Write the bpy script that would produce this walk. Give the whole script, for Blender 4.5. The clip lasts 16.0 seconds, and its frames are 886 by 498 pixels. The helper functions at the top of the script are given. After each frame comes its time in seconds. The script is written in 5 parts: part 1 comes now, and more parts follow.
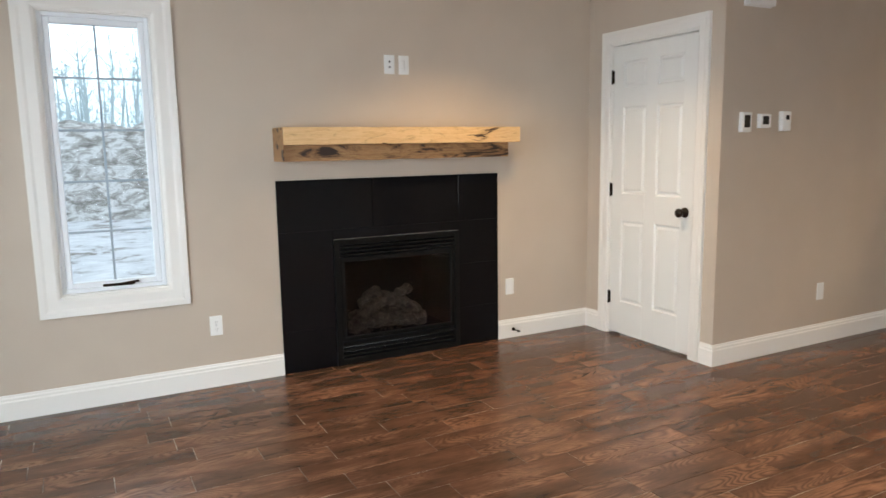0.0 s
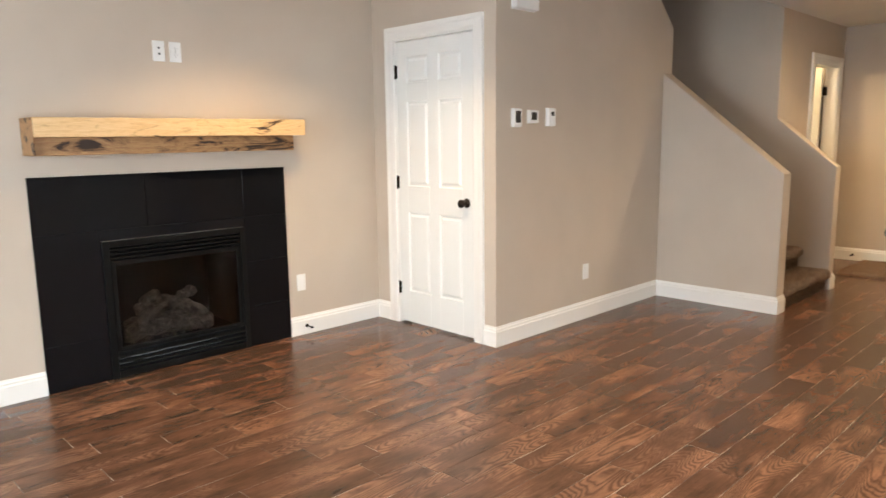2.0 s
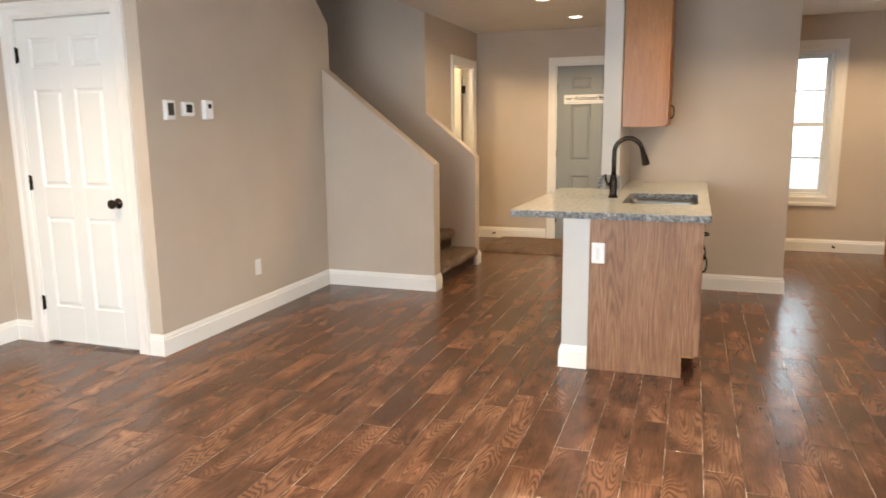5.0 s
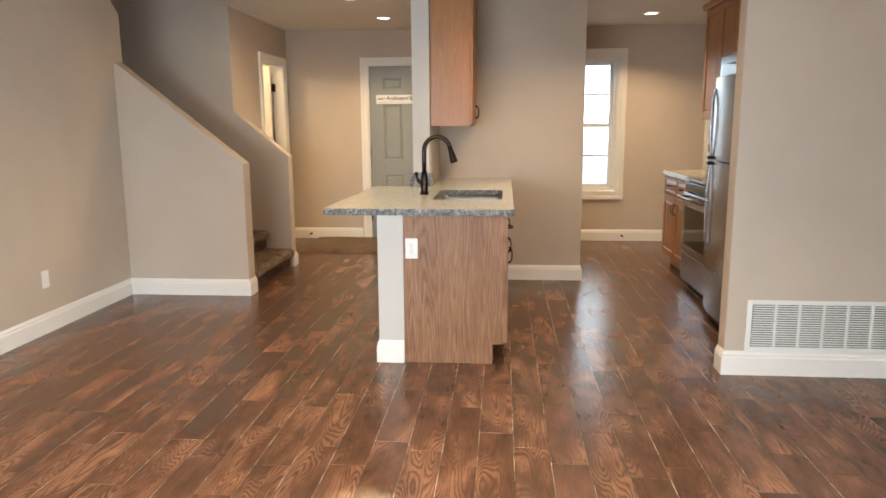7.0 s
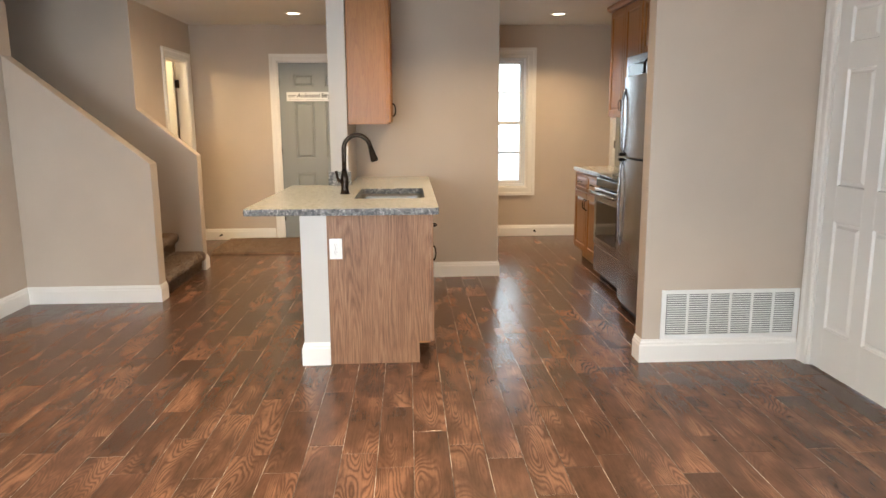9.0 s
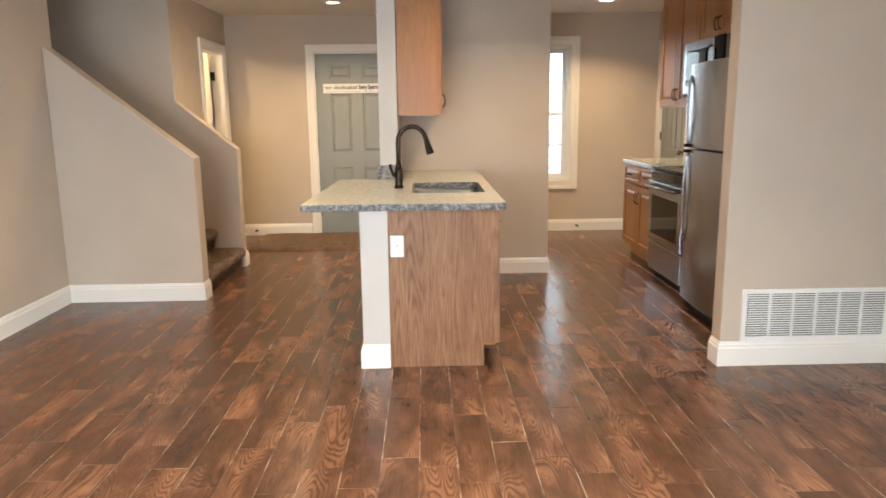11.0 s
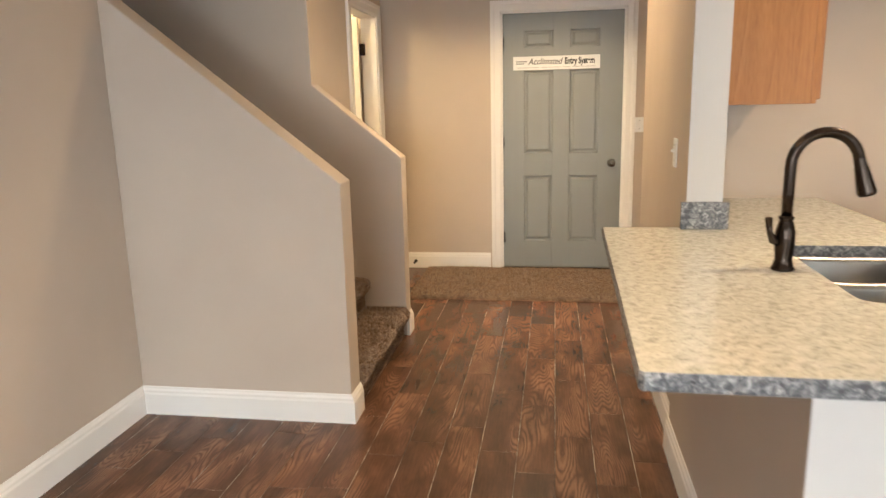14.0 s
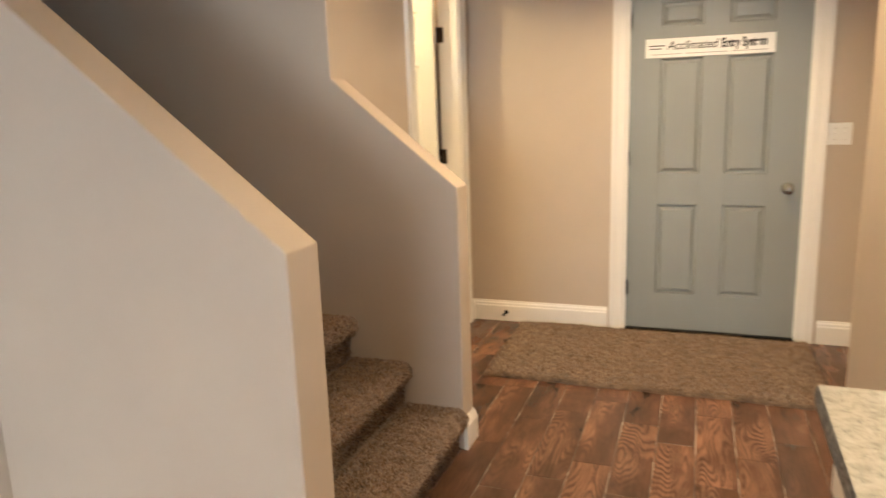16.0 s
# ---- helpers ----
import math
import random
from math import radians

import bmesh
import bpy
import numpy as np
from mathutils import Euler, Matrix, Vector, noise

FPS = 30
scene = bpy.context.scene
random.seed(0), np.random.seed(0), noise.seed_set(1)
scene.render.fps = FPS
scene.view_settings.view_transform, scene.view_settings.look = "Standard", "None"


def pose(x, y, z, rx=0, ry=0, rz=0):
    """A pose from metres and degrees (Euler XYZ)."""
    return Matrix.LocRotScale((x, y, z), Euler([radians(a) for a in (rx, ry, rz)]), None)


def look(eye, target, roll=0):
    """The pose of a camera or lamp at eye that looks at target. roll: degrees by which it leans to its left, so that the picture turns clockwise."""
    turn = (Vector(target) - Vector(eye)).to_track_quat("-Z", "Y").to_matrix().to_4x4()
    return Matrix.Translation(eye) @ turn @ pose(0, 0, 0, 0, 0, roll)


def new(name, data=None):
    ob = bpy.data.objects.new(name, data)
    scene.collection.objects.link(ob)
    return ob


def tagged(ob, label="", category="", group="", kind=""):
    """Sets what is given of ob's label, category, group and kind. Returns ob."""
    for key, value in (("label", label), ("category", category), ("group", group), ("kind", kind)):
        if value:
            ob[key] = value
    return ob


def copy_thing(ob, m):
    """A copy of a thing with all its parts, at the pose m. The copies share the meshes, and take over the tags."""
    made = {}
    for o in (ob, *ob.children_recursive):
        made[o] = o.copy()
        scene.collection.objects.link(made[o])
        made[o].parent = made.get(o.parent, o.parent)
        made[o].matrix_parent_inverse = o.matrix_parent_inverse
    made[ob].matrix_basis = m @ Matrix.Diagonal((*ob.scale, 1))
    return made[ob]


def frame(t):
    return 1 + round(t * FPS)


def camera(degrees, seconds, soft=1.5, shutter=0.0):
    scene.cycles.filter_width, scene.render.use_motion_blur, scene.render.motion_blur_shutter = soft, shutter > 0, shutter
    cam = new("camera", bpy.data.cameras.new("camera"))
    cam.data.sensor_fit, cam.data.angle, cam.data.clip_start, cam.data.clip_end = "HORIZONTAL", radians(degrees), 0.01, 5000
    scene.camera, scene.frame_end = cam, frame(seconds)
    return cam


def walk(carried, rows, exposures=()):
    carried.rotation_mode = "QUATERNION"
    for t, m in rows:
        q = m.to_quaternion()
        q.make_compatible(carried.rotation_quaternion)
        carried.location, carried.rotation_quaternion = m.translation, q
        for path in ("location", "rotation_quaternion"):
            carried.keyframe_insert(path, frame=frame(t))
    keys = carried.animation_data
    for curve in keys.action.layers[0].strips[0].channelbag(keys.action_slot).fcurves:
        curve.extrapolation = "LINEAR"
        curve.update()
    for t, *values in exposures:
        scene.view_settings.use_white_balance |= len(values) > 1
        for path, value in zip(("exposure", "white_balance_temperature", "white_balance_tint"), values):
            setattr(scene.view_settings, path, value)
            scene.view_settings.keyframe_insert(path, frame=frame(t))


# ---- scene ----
cam = camera(64.7, 16.0, shutter=0.35)
PATH = [
    (0, (2.921, -3.405, 1.375), (1.171, -2.482, 1.083), -0.9),
    (0.5, (2.922, -3.412, 1.368), (1.233, -2.383, 1.071), -0.9),
    (1, (2.927, -3.394, 1.36), (1.32, -2.243, 1.061), -0.8),
    (1.5, (2.919, -3.386, 1.366), (1.414, -2.105, 1.058), -0.8),
    (2, (2.938, -3.358, 1.369), (1.528, -1.975, 1.053), -0.7),
    (2.5, (2.93, -3.35, 1.383), (1.639, -1.858, 1.055), -0.7),
    (3, (2.928, -3.349, 1.385), (1.757, -1.763, 1.052), -0.6),
    (3.5, (2.933, -3.349, 1.383), (1.885, -1.68, 1.044), -0.6),
    (4, (2.963, -3.331, 1.375), (2.03, -1.594, 1.037), -0.6),
    (4.5, (2.987, -3.32, 1.376), (2.183, -1.52, 1.034), -0.6),
    (5, (2.999, -3.312, 1.376), (2.339, -1.456, 1.029), -0.6),
    (7.3, (3.039, -3.315, 1.361), (2.932, -1.35, 1.009), -0.4),
    (7.5, (3.03, -3.312, 1.376), (2.958, -1.346, 1.02), -0.5),
    (8, (3.027, -3.317, 1.378), (3.022, -1.349, 1.022), -0.6),
    (8.2, (3.02, -3.315, 1.378), (3.042, -1.348, 1.02), -0.5),
    (10.3, (2.814, -3.253, 1.355), (2.941, -1.29, 0.996), -0.5),
    (10.5, (2.805, -3.21, 1.357), (2.913, -1.246, 0.99), -0.7),
    (11, (2.689, -3.091, 1.354), (2.736, -1.127, 0.978), -0.7),
    (11.5, (2.573, -2.812, 1.373), (2.474, -0.852, 0.984), -0.8),
    (12, (2.425, -2.454, 1.36), (2.196, -0.507, 0.966), -0.9),
    (12.5, (2.295, -2.049, 1.375), (2.016, -0.112, 0.964), -1.1),
    (13, (2.13, -1.589, 1.384), (1.819, 0.343, 0.971), -1.3),
    (13.5, (1.995, -1.147, 1.395), (1.681, 0.784, 0.98), -1.3),
    (14, (1.878, -0.698, 1.395), (1.566, 1.234, 0.979), -1.4),
    (14.5, (1.792, -0.262, 1.394), (1.479, 1.668, 0.973), -1.4),
    (15, (1.794, 0.145, 1.398), (1.478, 2.075, 0.979), -1.4),
    (15.5, (1.811, 0.508, 1.392), (1.441, 2.429, 0.977), -1.5),
    (16, (1.866, 0.773, 1.378), (1.185, 2.611, 0.981), -1.9),
]
walk(cam, [(t, look(eye, target, roll)) for t, eye, target, roll in PATH],
     [(0.0, -0.53, 6750, 10), (1.0, -0.25, 6750, 10), (2.5, 0.06, 6750, 10), (4.0, 0.07, 6750, 10), (8.0, 0.07, 6750, 10), (11.0, 0.2, 6750, 10), (12.5, 0.25, 6750, 10), (14.0, 0.22, 6750, 10), (16.0, 0.26, 6750, 10)])

# ---- light ----
world = bpy.data.worlds.new("overcast_sky")
scene.world = world
world.use_nodes = True
wn = world.node_tree
sky = wn.nodes.new("ShaderNodeTexSky")
sky.sky_type = "NISHITA"
sky.sun_disc = False
sky.sun_elevation = radians(32)
sky.sun_rotation = radians(200)
sky.dust_density = 4.0
sky.air_density = 1.0
wn.nodes["Background"].inputs[1].default_value = 0.11
wn.links.new(sky.outputs[0], wn.nodes["Background"].inputs[0])
sun = new("sun", bpy.data.lights.new("sun", "SUN"))
sun.data.energy, sun.data.angle, sun.data.color = 1.0, radians(25), (1.0, 0.96, 0.9)
sun.matrix_world = look((0, 0, 0), (0.2, 0.78, -0.6))


def area_lamp(name, eye, target, w, h, watts, colour):
    """A rectangular lamp that stands in a window opening."""
    lamp = new(name, bpy.data.lights.new(name, "AREA"))
    lamp.data.shape, lamp.data.size, lamp.data.size_y = "RECTANGLE", w, h
    lamp.data.energy, lamp.data.color = watts, colour
    lamp.matrix_world = look(eye, target)
    return lamp


CEIL = 2.46
EX = 5.195      # face of the living room's east wall
KX = 5.36       # face of the kitchen's east wall
COOL = (0.80, 0.90, 1.0)
WARM = (1.0, 0.735, 0.44)
# daylight from two unseen openings; place and watts balance the wall brightness
area_lamp("patio_daylight", (EX + 0.06, -2.6, 1.1), (0, -2.6, -1.0), 1.7, 1.95, 64, COOL)
area_lamp("rear_window_daylight", (1.5, -5.06, 1.30), (1.5, 0, -0.9), 2.2, 1.4, 108, COOL)
# recessed lamps: x, y, watts, spread in degrees
# (4.05, 1.9), (1.5, 0.4) and (3.1, -1.5) are unseen, added as fill light
DOWNLIGHTS = [(1.803, 4.165, 17, 125), (4.523, 4.176, 19, 125), (1.70, 3.02, 20, 165), (4.05, 1.9, 4, 125), (3.45, 1.45, 20, 140),
              (-0.15, -1.2, 25, 122), (1.5, 0.4, 13, 122), (3.1, -1.5, 34, 118)]
for lx, ly, watts, spread in DOWNLIGHTS:
    lamp = new("downlight_lamp", bpy.data.lights.new("downlight_lamp", "AREA"))
    lamp.data.shape, lamp.data.size, lamp.data.spread = "DISK", 0.12, radians(spread)
    lamp.data.energy, lamp.data.color = watts, WARM
    lamp.matrix_world = look((lx, ly, CEIL - 0.012), (lx, ly, 0))
bath_lamp = new("bath_lamp", bpy.data.lights.new("bath_lamp", "POINT"))
bath_lamp.data.energy, bath_lamp.data.color, bath_lamp.data.shadow_soft_size = 45, (1.0, 0.78, 0.44), 0.1
bath_lamp.location = (-0.35, 4.2, 2.2)

# ---- materials ----


def mat(name, colour=(0.8, 0.8, 0.8), rough=0.5, metal=0.0):
    m = bpy.data.materials.new(name)
    m.use_nodes = True
    b = m.node_tree.nodes["Principled BSDF"]
    b.inputs["Base Color"].default_value = (*colour, 1)
    b.inputs["Roughness"].default_value = rough
    b.inputs["Metallic"].default_value = metal
    return m


class Nodes:
    """Short-hand for building a node tree on a material."""

    def __init__(self, m):
        self.t = m.node_tree
        self.b = self.t.nodes["Principled BSDF"]

    def add(self, kind, **values):
        n = self.t.nodes.new(kind)
        for k, v in values.items():
            n.inputs[k.replace("_", " ")].default_value = v
        return n

    def link(self, a, b):
        self.t.links.new(a, b)

    def coords(self, scale=(1, 1, 1), out="Object", shift=None):
        c = self.add("ShaderNodeTexCoord")
        mp = self.add("ShaderNodeMapping", Scale=scale)
        self.link(c.outputs[out], mp.inputs["Vector"])
        if shift is not None:
            self.link(shift, mp.inputs["Location"])
        return mp.outputs[0]

    def noise(self, vec, scale, detail=4, rough=0.55, distort=0.0):
        n = self.add("ShaderNodeTexNoise", Scale=scale, Detail=detail, Roughness=rough, Distortion=distort)
        self.link(vec, n.inputs["Vector"])
        return n.outputs["Fac"]

    def ramp(self, fac, stops):
        r = self.add("ShaderNodeValToRGB")
        e = r.color_ramp.elements
        while len(e) < len(stops):
            e.new(0.5)
        for el, (p, c) in zip(e, stops):
            el.position = p
            el.color = (*c, 1) if len(c) == 3 else c
        self.link(fac, r.inputs[0])
        return r.outputs[0]

    def mix(self, fac, a, b, kind="MIX"):
        n = self.t.nodes.new("ShaderNodeMix")
        n.data_type, n.blend_type = "RGBA", kind
        for sock, v in ((n.inputs[0], fac), (n.inputs[6], a), (n.inputs[7], b)):
            if isinstance(v, (int, float)):
                sock.default_value = v
            elif isinstance(v, tuple):
                sock.default_value = (*v, 1)
            else:
                self.link(v, sock)
        return n.outputs[2]

    def math(self, op, a, b=0.0):
        n = self.t.nodes.new("ShaderNodeMath")
        n.operation = op
        for sock, v in ((n.inputs[0], a), (n.inputs[1], b)):
            if isinstance(v, (int, float)):
                sock.default_value = v
            else:
                self.link(v, sock)
        return n.outputs[0]

    def bump(self, height, strength=0.2, distance=0.01):
        n = self.add("ShaderNodeBump", Strength=strength, Distance=distance)
        self.link(height, n.inputs["Height"])
        self.link(n.outputs[0], self.b.inputs["Normal"])

    def colour(self, out):
        self.link(out, self.b.inputs["Base Color"])

    def rough(self, fac, lo, hi):
        n = self.add("ShaderNodeMapRange")
        n.inputs["To Min"].default_value, n.inputs["To Max"].default_value = lo, hi
        self.link(fac, n.inputs["Value"])
        self.link(n.outputs[0], self.b.inputs["Roughness"])


def paint(name, colour, rough, blotch=0.06, orange_peel=0.05):
    """Rolled wall paint: faint blotches and a fine roller texture."""
    m = mat(name, colour, rough)
    n = Nodes(m)
    v = n.coords()
    big = n.noise(v, 1.3, 3)
    fine = n.noise(v, 260, 2)
    n.colour(n.ramp(big, [(0.3, tuple(c * (1 - blotch) for c in colour)), (0.7, tuple(min(1, c * (1 + blotch)) for c in colour))]))
    n.rough(n.noise(v, 5, 3), rough - 0.06, rough + 0.06)
    n.bump(fine, orange_peel, 0.002)
    return m


def wood(name, dark, mid, light, rough, axis="z", scale=1.0, knots=False, knot_at=0.60):
    """Wood with long grain along one axis, pores and cathedral figure."""
    m = mat(name, mid, rough)
    n = Nodes(m)
    stretch = {"x": (0.06, 1, 1), "y": (1, 0.06, 1), "z": (1, 1, 0.06)}[axis]
    info = n.add("ShaderNodeObjectInfo")
    off = n.add("ShaderNodeCombineXYZ")
    far = n.math("MULTIPLY", info.outputs["Random"], 37.0)
    for i in range(3):
        n.link(far, off.inputs[i])
    v = n.coords(tuple(s * scale for s in stretch), shift=off.outputs[0])
    warp = n.noise(v, 5, 3, 0.6, 1.2)
    rings = n.math("FRACT", n.math("MULTIPLY", warp, 14.0))
    fleck = {"x": (0.12, 1, 1), "y": (1, 0.12, 1), "z": (1, 1, 0.12)}[axis]
    fine = n.noise(n.coords(tuple(s * scale * 60 for s in fleck), shift=off.outputs[0]), 3.2, 5, 0.7)
    both = n.math("ADD", n.math("MULTIPLY", rings, 0.20), n.math("MULTIPLY", fine, 0.85))
    col = n.ramp(both, [(0.22, dark), (0.5, mid), (0.8, light)])
    if knots:
        w = n.coords((3.0, 1.1, 5.0))
        k = n.noise(w, 2.3, 6, 0.62, 1.6)
        col = n.mix(n.ramp(k, [(knot_at - 0.07, (0, 0, 0)), (knot_at, (0.75, 0.75, 0.75))]), col, tuple(c * 0.75 for c in dark))
        col = n.mix(n.ramp(k, [(knot_at, (0, 0, 0)), (knot_at + 0.035, (1, 1, 1))]), col, (0.035, 0.016, 0.008))
    n.colour(col)
    n.rough(fine, rough - 0.08, rough + 0.1)
    n.bump(both, 0.06, 0.001)
    return m


WALL = paint("greige_wall_paint", (0.535, 0.452, 0.368), 0.62)
# wall paint lightened: the light falling on two wall ends, put into colour
LIT_END = paint("lit_end_paint", (0.55, 0.53, 0.50), 0.55)
CEILING = paint("white_ceiling_paint", (0.72, 0.70, 0.66), 0.8, 0.03, 0.12)
TRIM = paint("white_trim_paint", (0.82, 0.80, 0.76), 0.38, 0.02, 0.01)
DOOR_WHITE = paint("white_door_paint", (0.80, 0.80, 0.77), 0.36, 0.02, 0.02)
DOOR_GREY = paint("grey_primer_door_paint", (0.26, 0.275, 0.265), 0.45, 0.05, 0.03)
PLASTIC = paint("white_plastic", (0.82, 0.82, 0.80), 0.3, 0.01, 0.0)
# white muntins painted grey-blue for their shade against the bright sky
GRID_BACKLIT = paint("backlit_window_grid", (0.36, 0.42, 0.47), 0.4, 0.02, 0.0)
VINYL = paint("white_vinyl", (0.80, 0.83, 0.86), 0.35, 0.02, 0.0)


def oak_panel(name):
    """Flat-sawn oak veneer: flame figure between straight, pored grain."""
    m = mat(name, (0.26, 0.13, 0.065), 0.42)
    n = Nodes(m)
    fine = n.noise(n.coords((120, 120, 4.5)), 1.6, 5, 0.75)
    field = n.noise(n.coords((1, 1, 0.10)), 6.0, 1, 0.4, 0.1)
    wobble = n.noise(n.coords((1, 1, 0.5)), 38, 2, 0.5)
    phase = n.math("ADD", n.math("MULTIPLY", field, 210.0), n.math("MULTIPLY", wobble, 3.0))
    rings = n.math("POWER", n.math("MULTIPLY", n.math("ADD", n.math("SINE", phase, 0.0), 1.0), 0.5), 0.6)
    broad = n.noise(n.coords((1, 1, 0.25)), 7, 3, 0.6)
    both = n.math("ADD", n.math("MULTIPLY", rings, 0.10), n.math("ADD", n.math("MULTIPLY", fine, 0.70), n.math("MULTIPLY", broad, 0.24)))
    n.colour(n.ramp(both, [(0.36, (0.105, 0.045, 0.020)), (0.54, (0.262, 0.128, 0.064)), (0.72, (0.40, 0.222, 0.122))]))
    n.rough(fine, 0.34, 0.52)
    n.bump(both, 0.08, 0.001)
    return m


PEN_OAK = oak_panel("oak_veneer")
CAB = wood("honey_maple", (0.235, 0.090, 0.021), (0.345, 0.142, 0.035), (0.42, 0.188, 0.052), 0.34, "z", 0.7)
BEAM_W = wood("knotty_beam_wood", (0.23, 0.11, 0.045), (0.38, 0.205, 0.088), (0.50, 0.30, 0.14), 0.5, "y", 1.0, True, 0.56)
MANTEL_W = wood("rustic_maple_slab", (0.53, 0.325, 0.15), (0.68, 0.45, 0.225), (0.76, 0.54, 0.295), 0.4, "y", 1.0, True, 0.635)
BRONZE = mat("oil_rubbed_bronze", (0.045, 0.032, 0.024), 0.24, 0.9)
BLACK_METAL = mat("black_enamel_metal", (0.008, 0.008, 0.008), 0.34, 0.0)
DARK_GAP = mat("dark_gap", (0.01, 0.01, 0.01), 0.8)
# socket slots are solid pieces; the shade of the holes is this grey
SLOT_SHADE = mat("slot_shade_grey", (0.22, 0.21, 0.20), 0.7)
CHROME = mat("satin_nickel", (0.30, 0.29, 0.27), 0.25, 1.0)
GROUT = mat("brown_grout_with_pale_haze", (0.14, 0.09, 0.06), 0.9)
n = Nodes(GROUT)
n.colour(n.ramp(n.noise(n.coords(), 3.4, 4, 0.72), [(0.40, (0.06, 0.037, 0.026)), (0.50, (0.17, 0.118, 0.085)), (0.60, (0.48, 0.40, 0.32))]))
SCREEN = mat("dark_display", (0.03, 0.03, 0.03), 0.2)
PRINT = mat("black_print", (0.02, 0.02, 0.02), 0.6)
PAPER = mat("white_label_paper", (0.82, 0.82, 0.80), 0.5)

TILE_BLACK = mat("polished_black_tile", (0.006, 0.006, 0.007), 0.09)
n = Nodes(TILE_BLACK)
n.b.inputs["Specular IOR Level"].default_value = 0.2
BLACK_METAL.node_tree.nodes["Principled BSDF"].inputs["Specular IOR Level"].default_value = 0.06
n.rough(n.noise(n.coords(), 9, 4), 0.06, 0.16)

STEEL = mat("brushed_stainless", (0.38, 0.39, 0.41), 0.3, 1.0)
n = Nodes(STEEL)
brushed = n.noise(n.coords((300, 3, 300)), 3, 3)
n.rough(brushed, 0.18, 0.30)
n.bump(brushed, 0.02, 0.001)

SINK_STEEL = mat("satin_sink_steel", (0.30, 0.285, 0.265), 0.3, 1.0)
n = Nodes(SINK_STEEL)
n.rough(n.noise(n.coords((4, 200, 4)), 3, 3), 0.24, 0.36)

GLASS = mat("window_glass", (1, 1, 1), 0.0)
GLASS.node_tree.nodes["Principled BSDF"].inputs["Transmission Weight"].default_value = 1.0
GLASS.node_tree.nodes["Principled BSDF"].inputs["IOR"].default_value = 1.02
FIRE_GLASS = mat("fireplace_glass", (0.75, 0.75, 0.75), 0.02)
FIRE_GLASS.node_tree.nodes["Principled BSDF"].inputs["Transmission Weight"].default_value = 1.0
FIRE_GLASS.node_tree.nodes["Principled BSDF"].inputs["IOR"].default_value = 1.3
OVEN_GLASS = mat("black_oven_glass", (0.008, 0.008, 0.009), 0.05)
OVEN_GLASS.node_tree.nodes["Principled BSDF"].inputs["Specular IOR Level"].default_value = 0.22

LAMP_GLOW = mat("lit_lamp_lens", (1, 1, 1), 0.5)
LAMP_GLOW.node_tree.nodes["Principled BSDF"].inputs["Emission Color"].default_value = (1.0, 0.86, 0.66, 1)
LAMP_GLOW.node_tree.nodes["Principled BSDF"].inputs["Emission Strength"].default_value = 6.0

GRANITE = mat("cream_granite", (0.6, 0.55, 0.45), 0.12)
n = Nodes(GRANITE)
v = n.coords()
cloud = n.noise(v, 40, 5, 0.72, 0.6)
speck = n.noise(v, 75, 4, 0.75, 0.4)
col = n.ramp(cloud, [(0.33, (0.38, 0.375, 0.335)), (0.50, (0.56, 0.56, 0.515)), (0.66, (0.66, 0.665, 0.625))])
col = n.mix(n.ramp(speck, [(0.56, (0, 0, 0)), (0.66, (0.62, 0.62, 0.62))]), col, (0.27, 0.275, 0.27))
col = n.mix(n.ramp(n.noise(v, 48, 4, 0.7, 0.6), [(0.62, (0, 0, 0)), (0.74, (0.4, 0.4, 0.4))]), col, (0.26, 0.22, 0.16))
n.colour(col)
n.rough(cloud, 0.08, 0.16)

# rough broken granite, darker and greyer: shade on upright edges put into colour
GRANITE_RAW_SHADED = mat("shaded_broken_granite", (0.3, 0.31, 0.32), 0.45)
n = Nodes(GRANITE_RAW_SHADED)
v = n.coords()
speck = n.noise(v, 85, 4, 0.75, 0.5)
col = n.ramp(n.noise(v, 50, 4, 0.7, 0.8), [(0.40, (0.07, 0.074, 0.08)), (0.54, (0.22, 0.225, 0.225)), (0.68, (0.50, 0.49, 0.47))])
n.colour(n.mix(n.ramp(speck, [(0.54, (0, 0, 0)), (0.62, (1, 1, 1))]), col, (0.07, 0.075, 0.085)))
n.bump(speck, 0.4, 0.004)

CARPET = mat("brown_frieze_carpet", (0.25, 0.17, 0.12), 0.95)
n = Nodes(CARPET)
v = n.coords()
tuft = n.noise(v, 170, 3, 0.7)
patch = n.noise(v, 14, 5, 0.7, 1.0)
both = n.math("ADD", n.math("MULTIPLY", tuft, 0.6), n.math("MULTIPLY", patch, 0.5))
n.colour(n.ramp(both, [(0.40, (0.062, 0.038, 0.024)), (0.53, (0.175, 0.112, 0.070)), (0.68, (0.37, 0.255, 0.168))]))
n.bump(tuft, 0.9, 0.012)
n.b.inputs["Sheen Weight"].default_value = 0.25


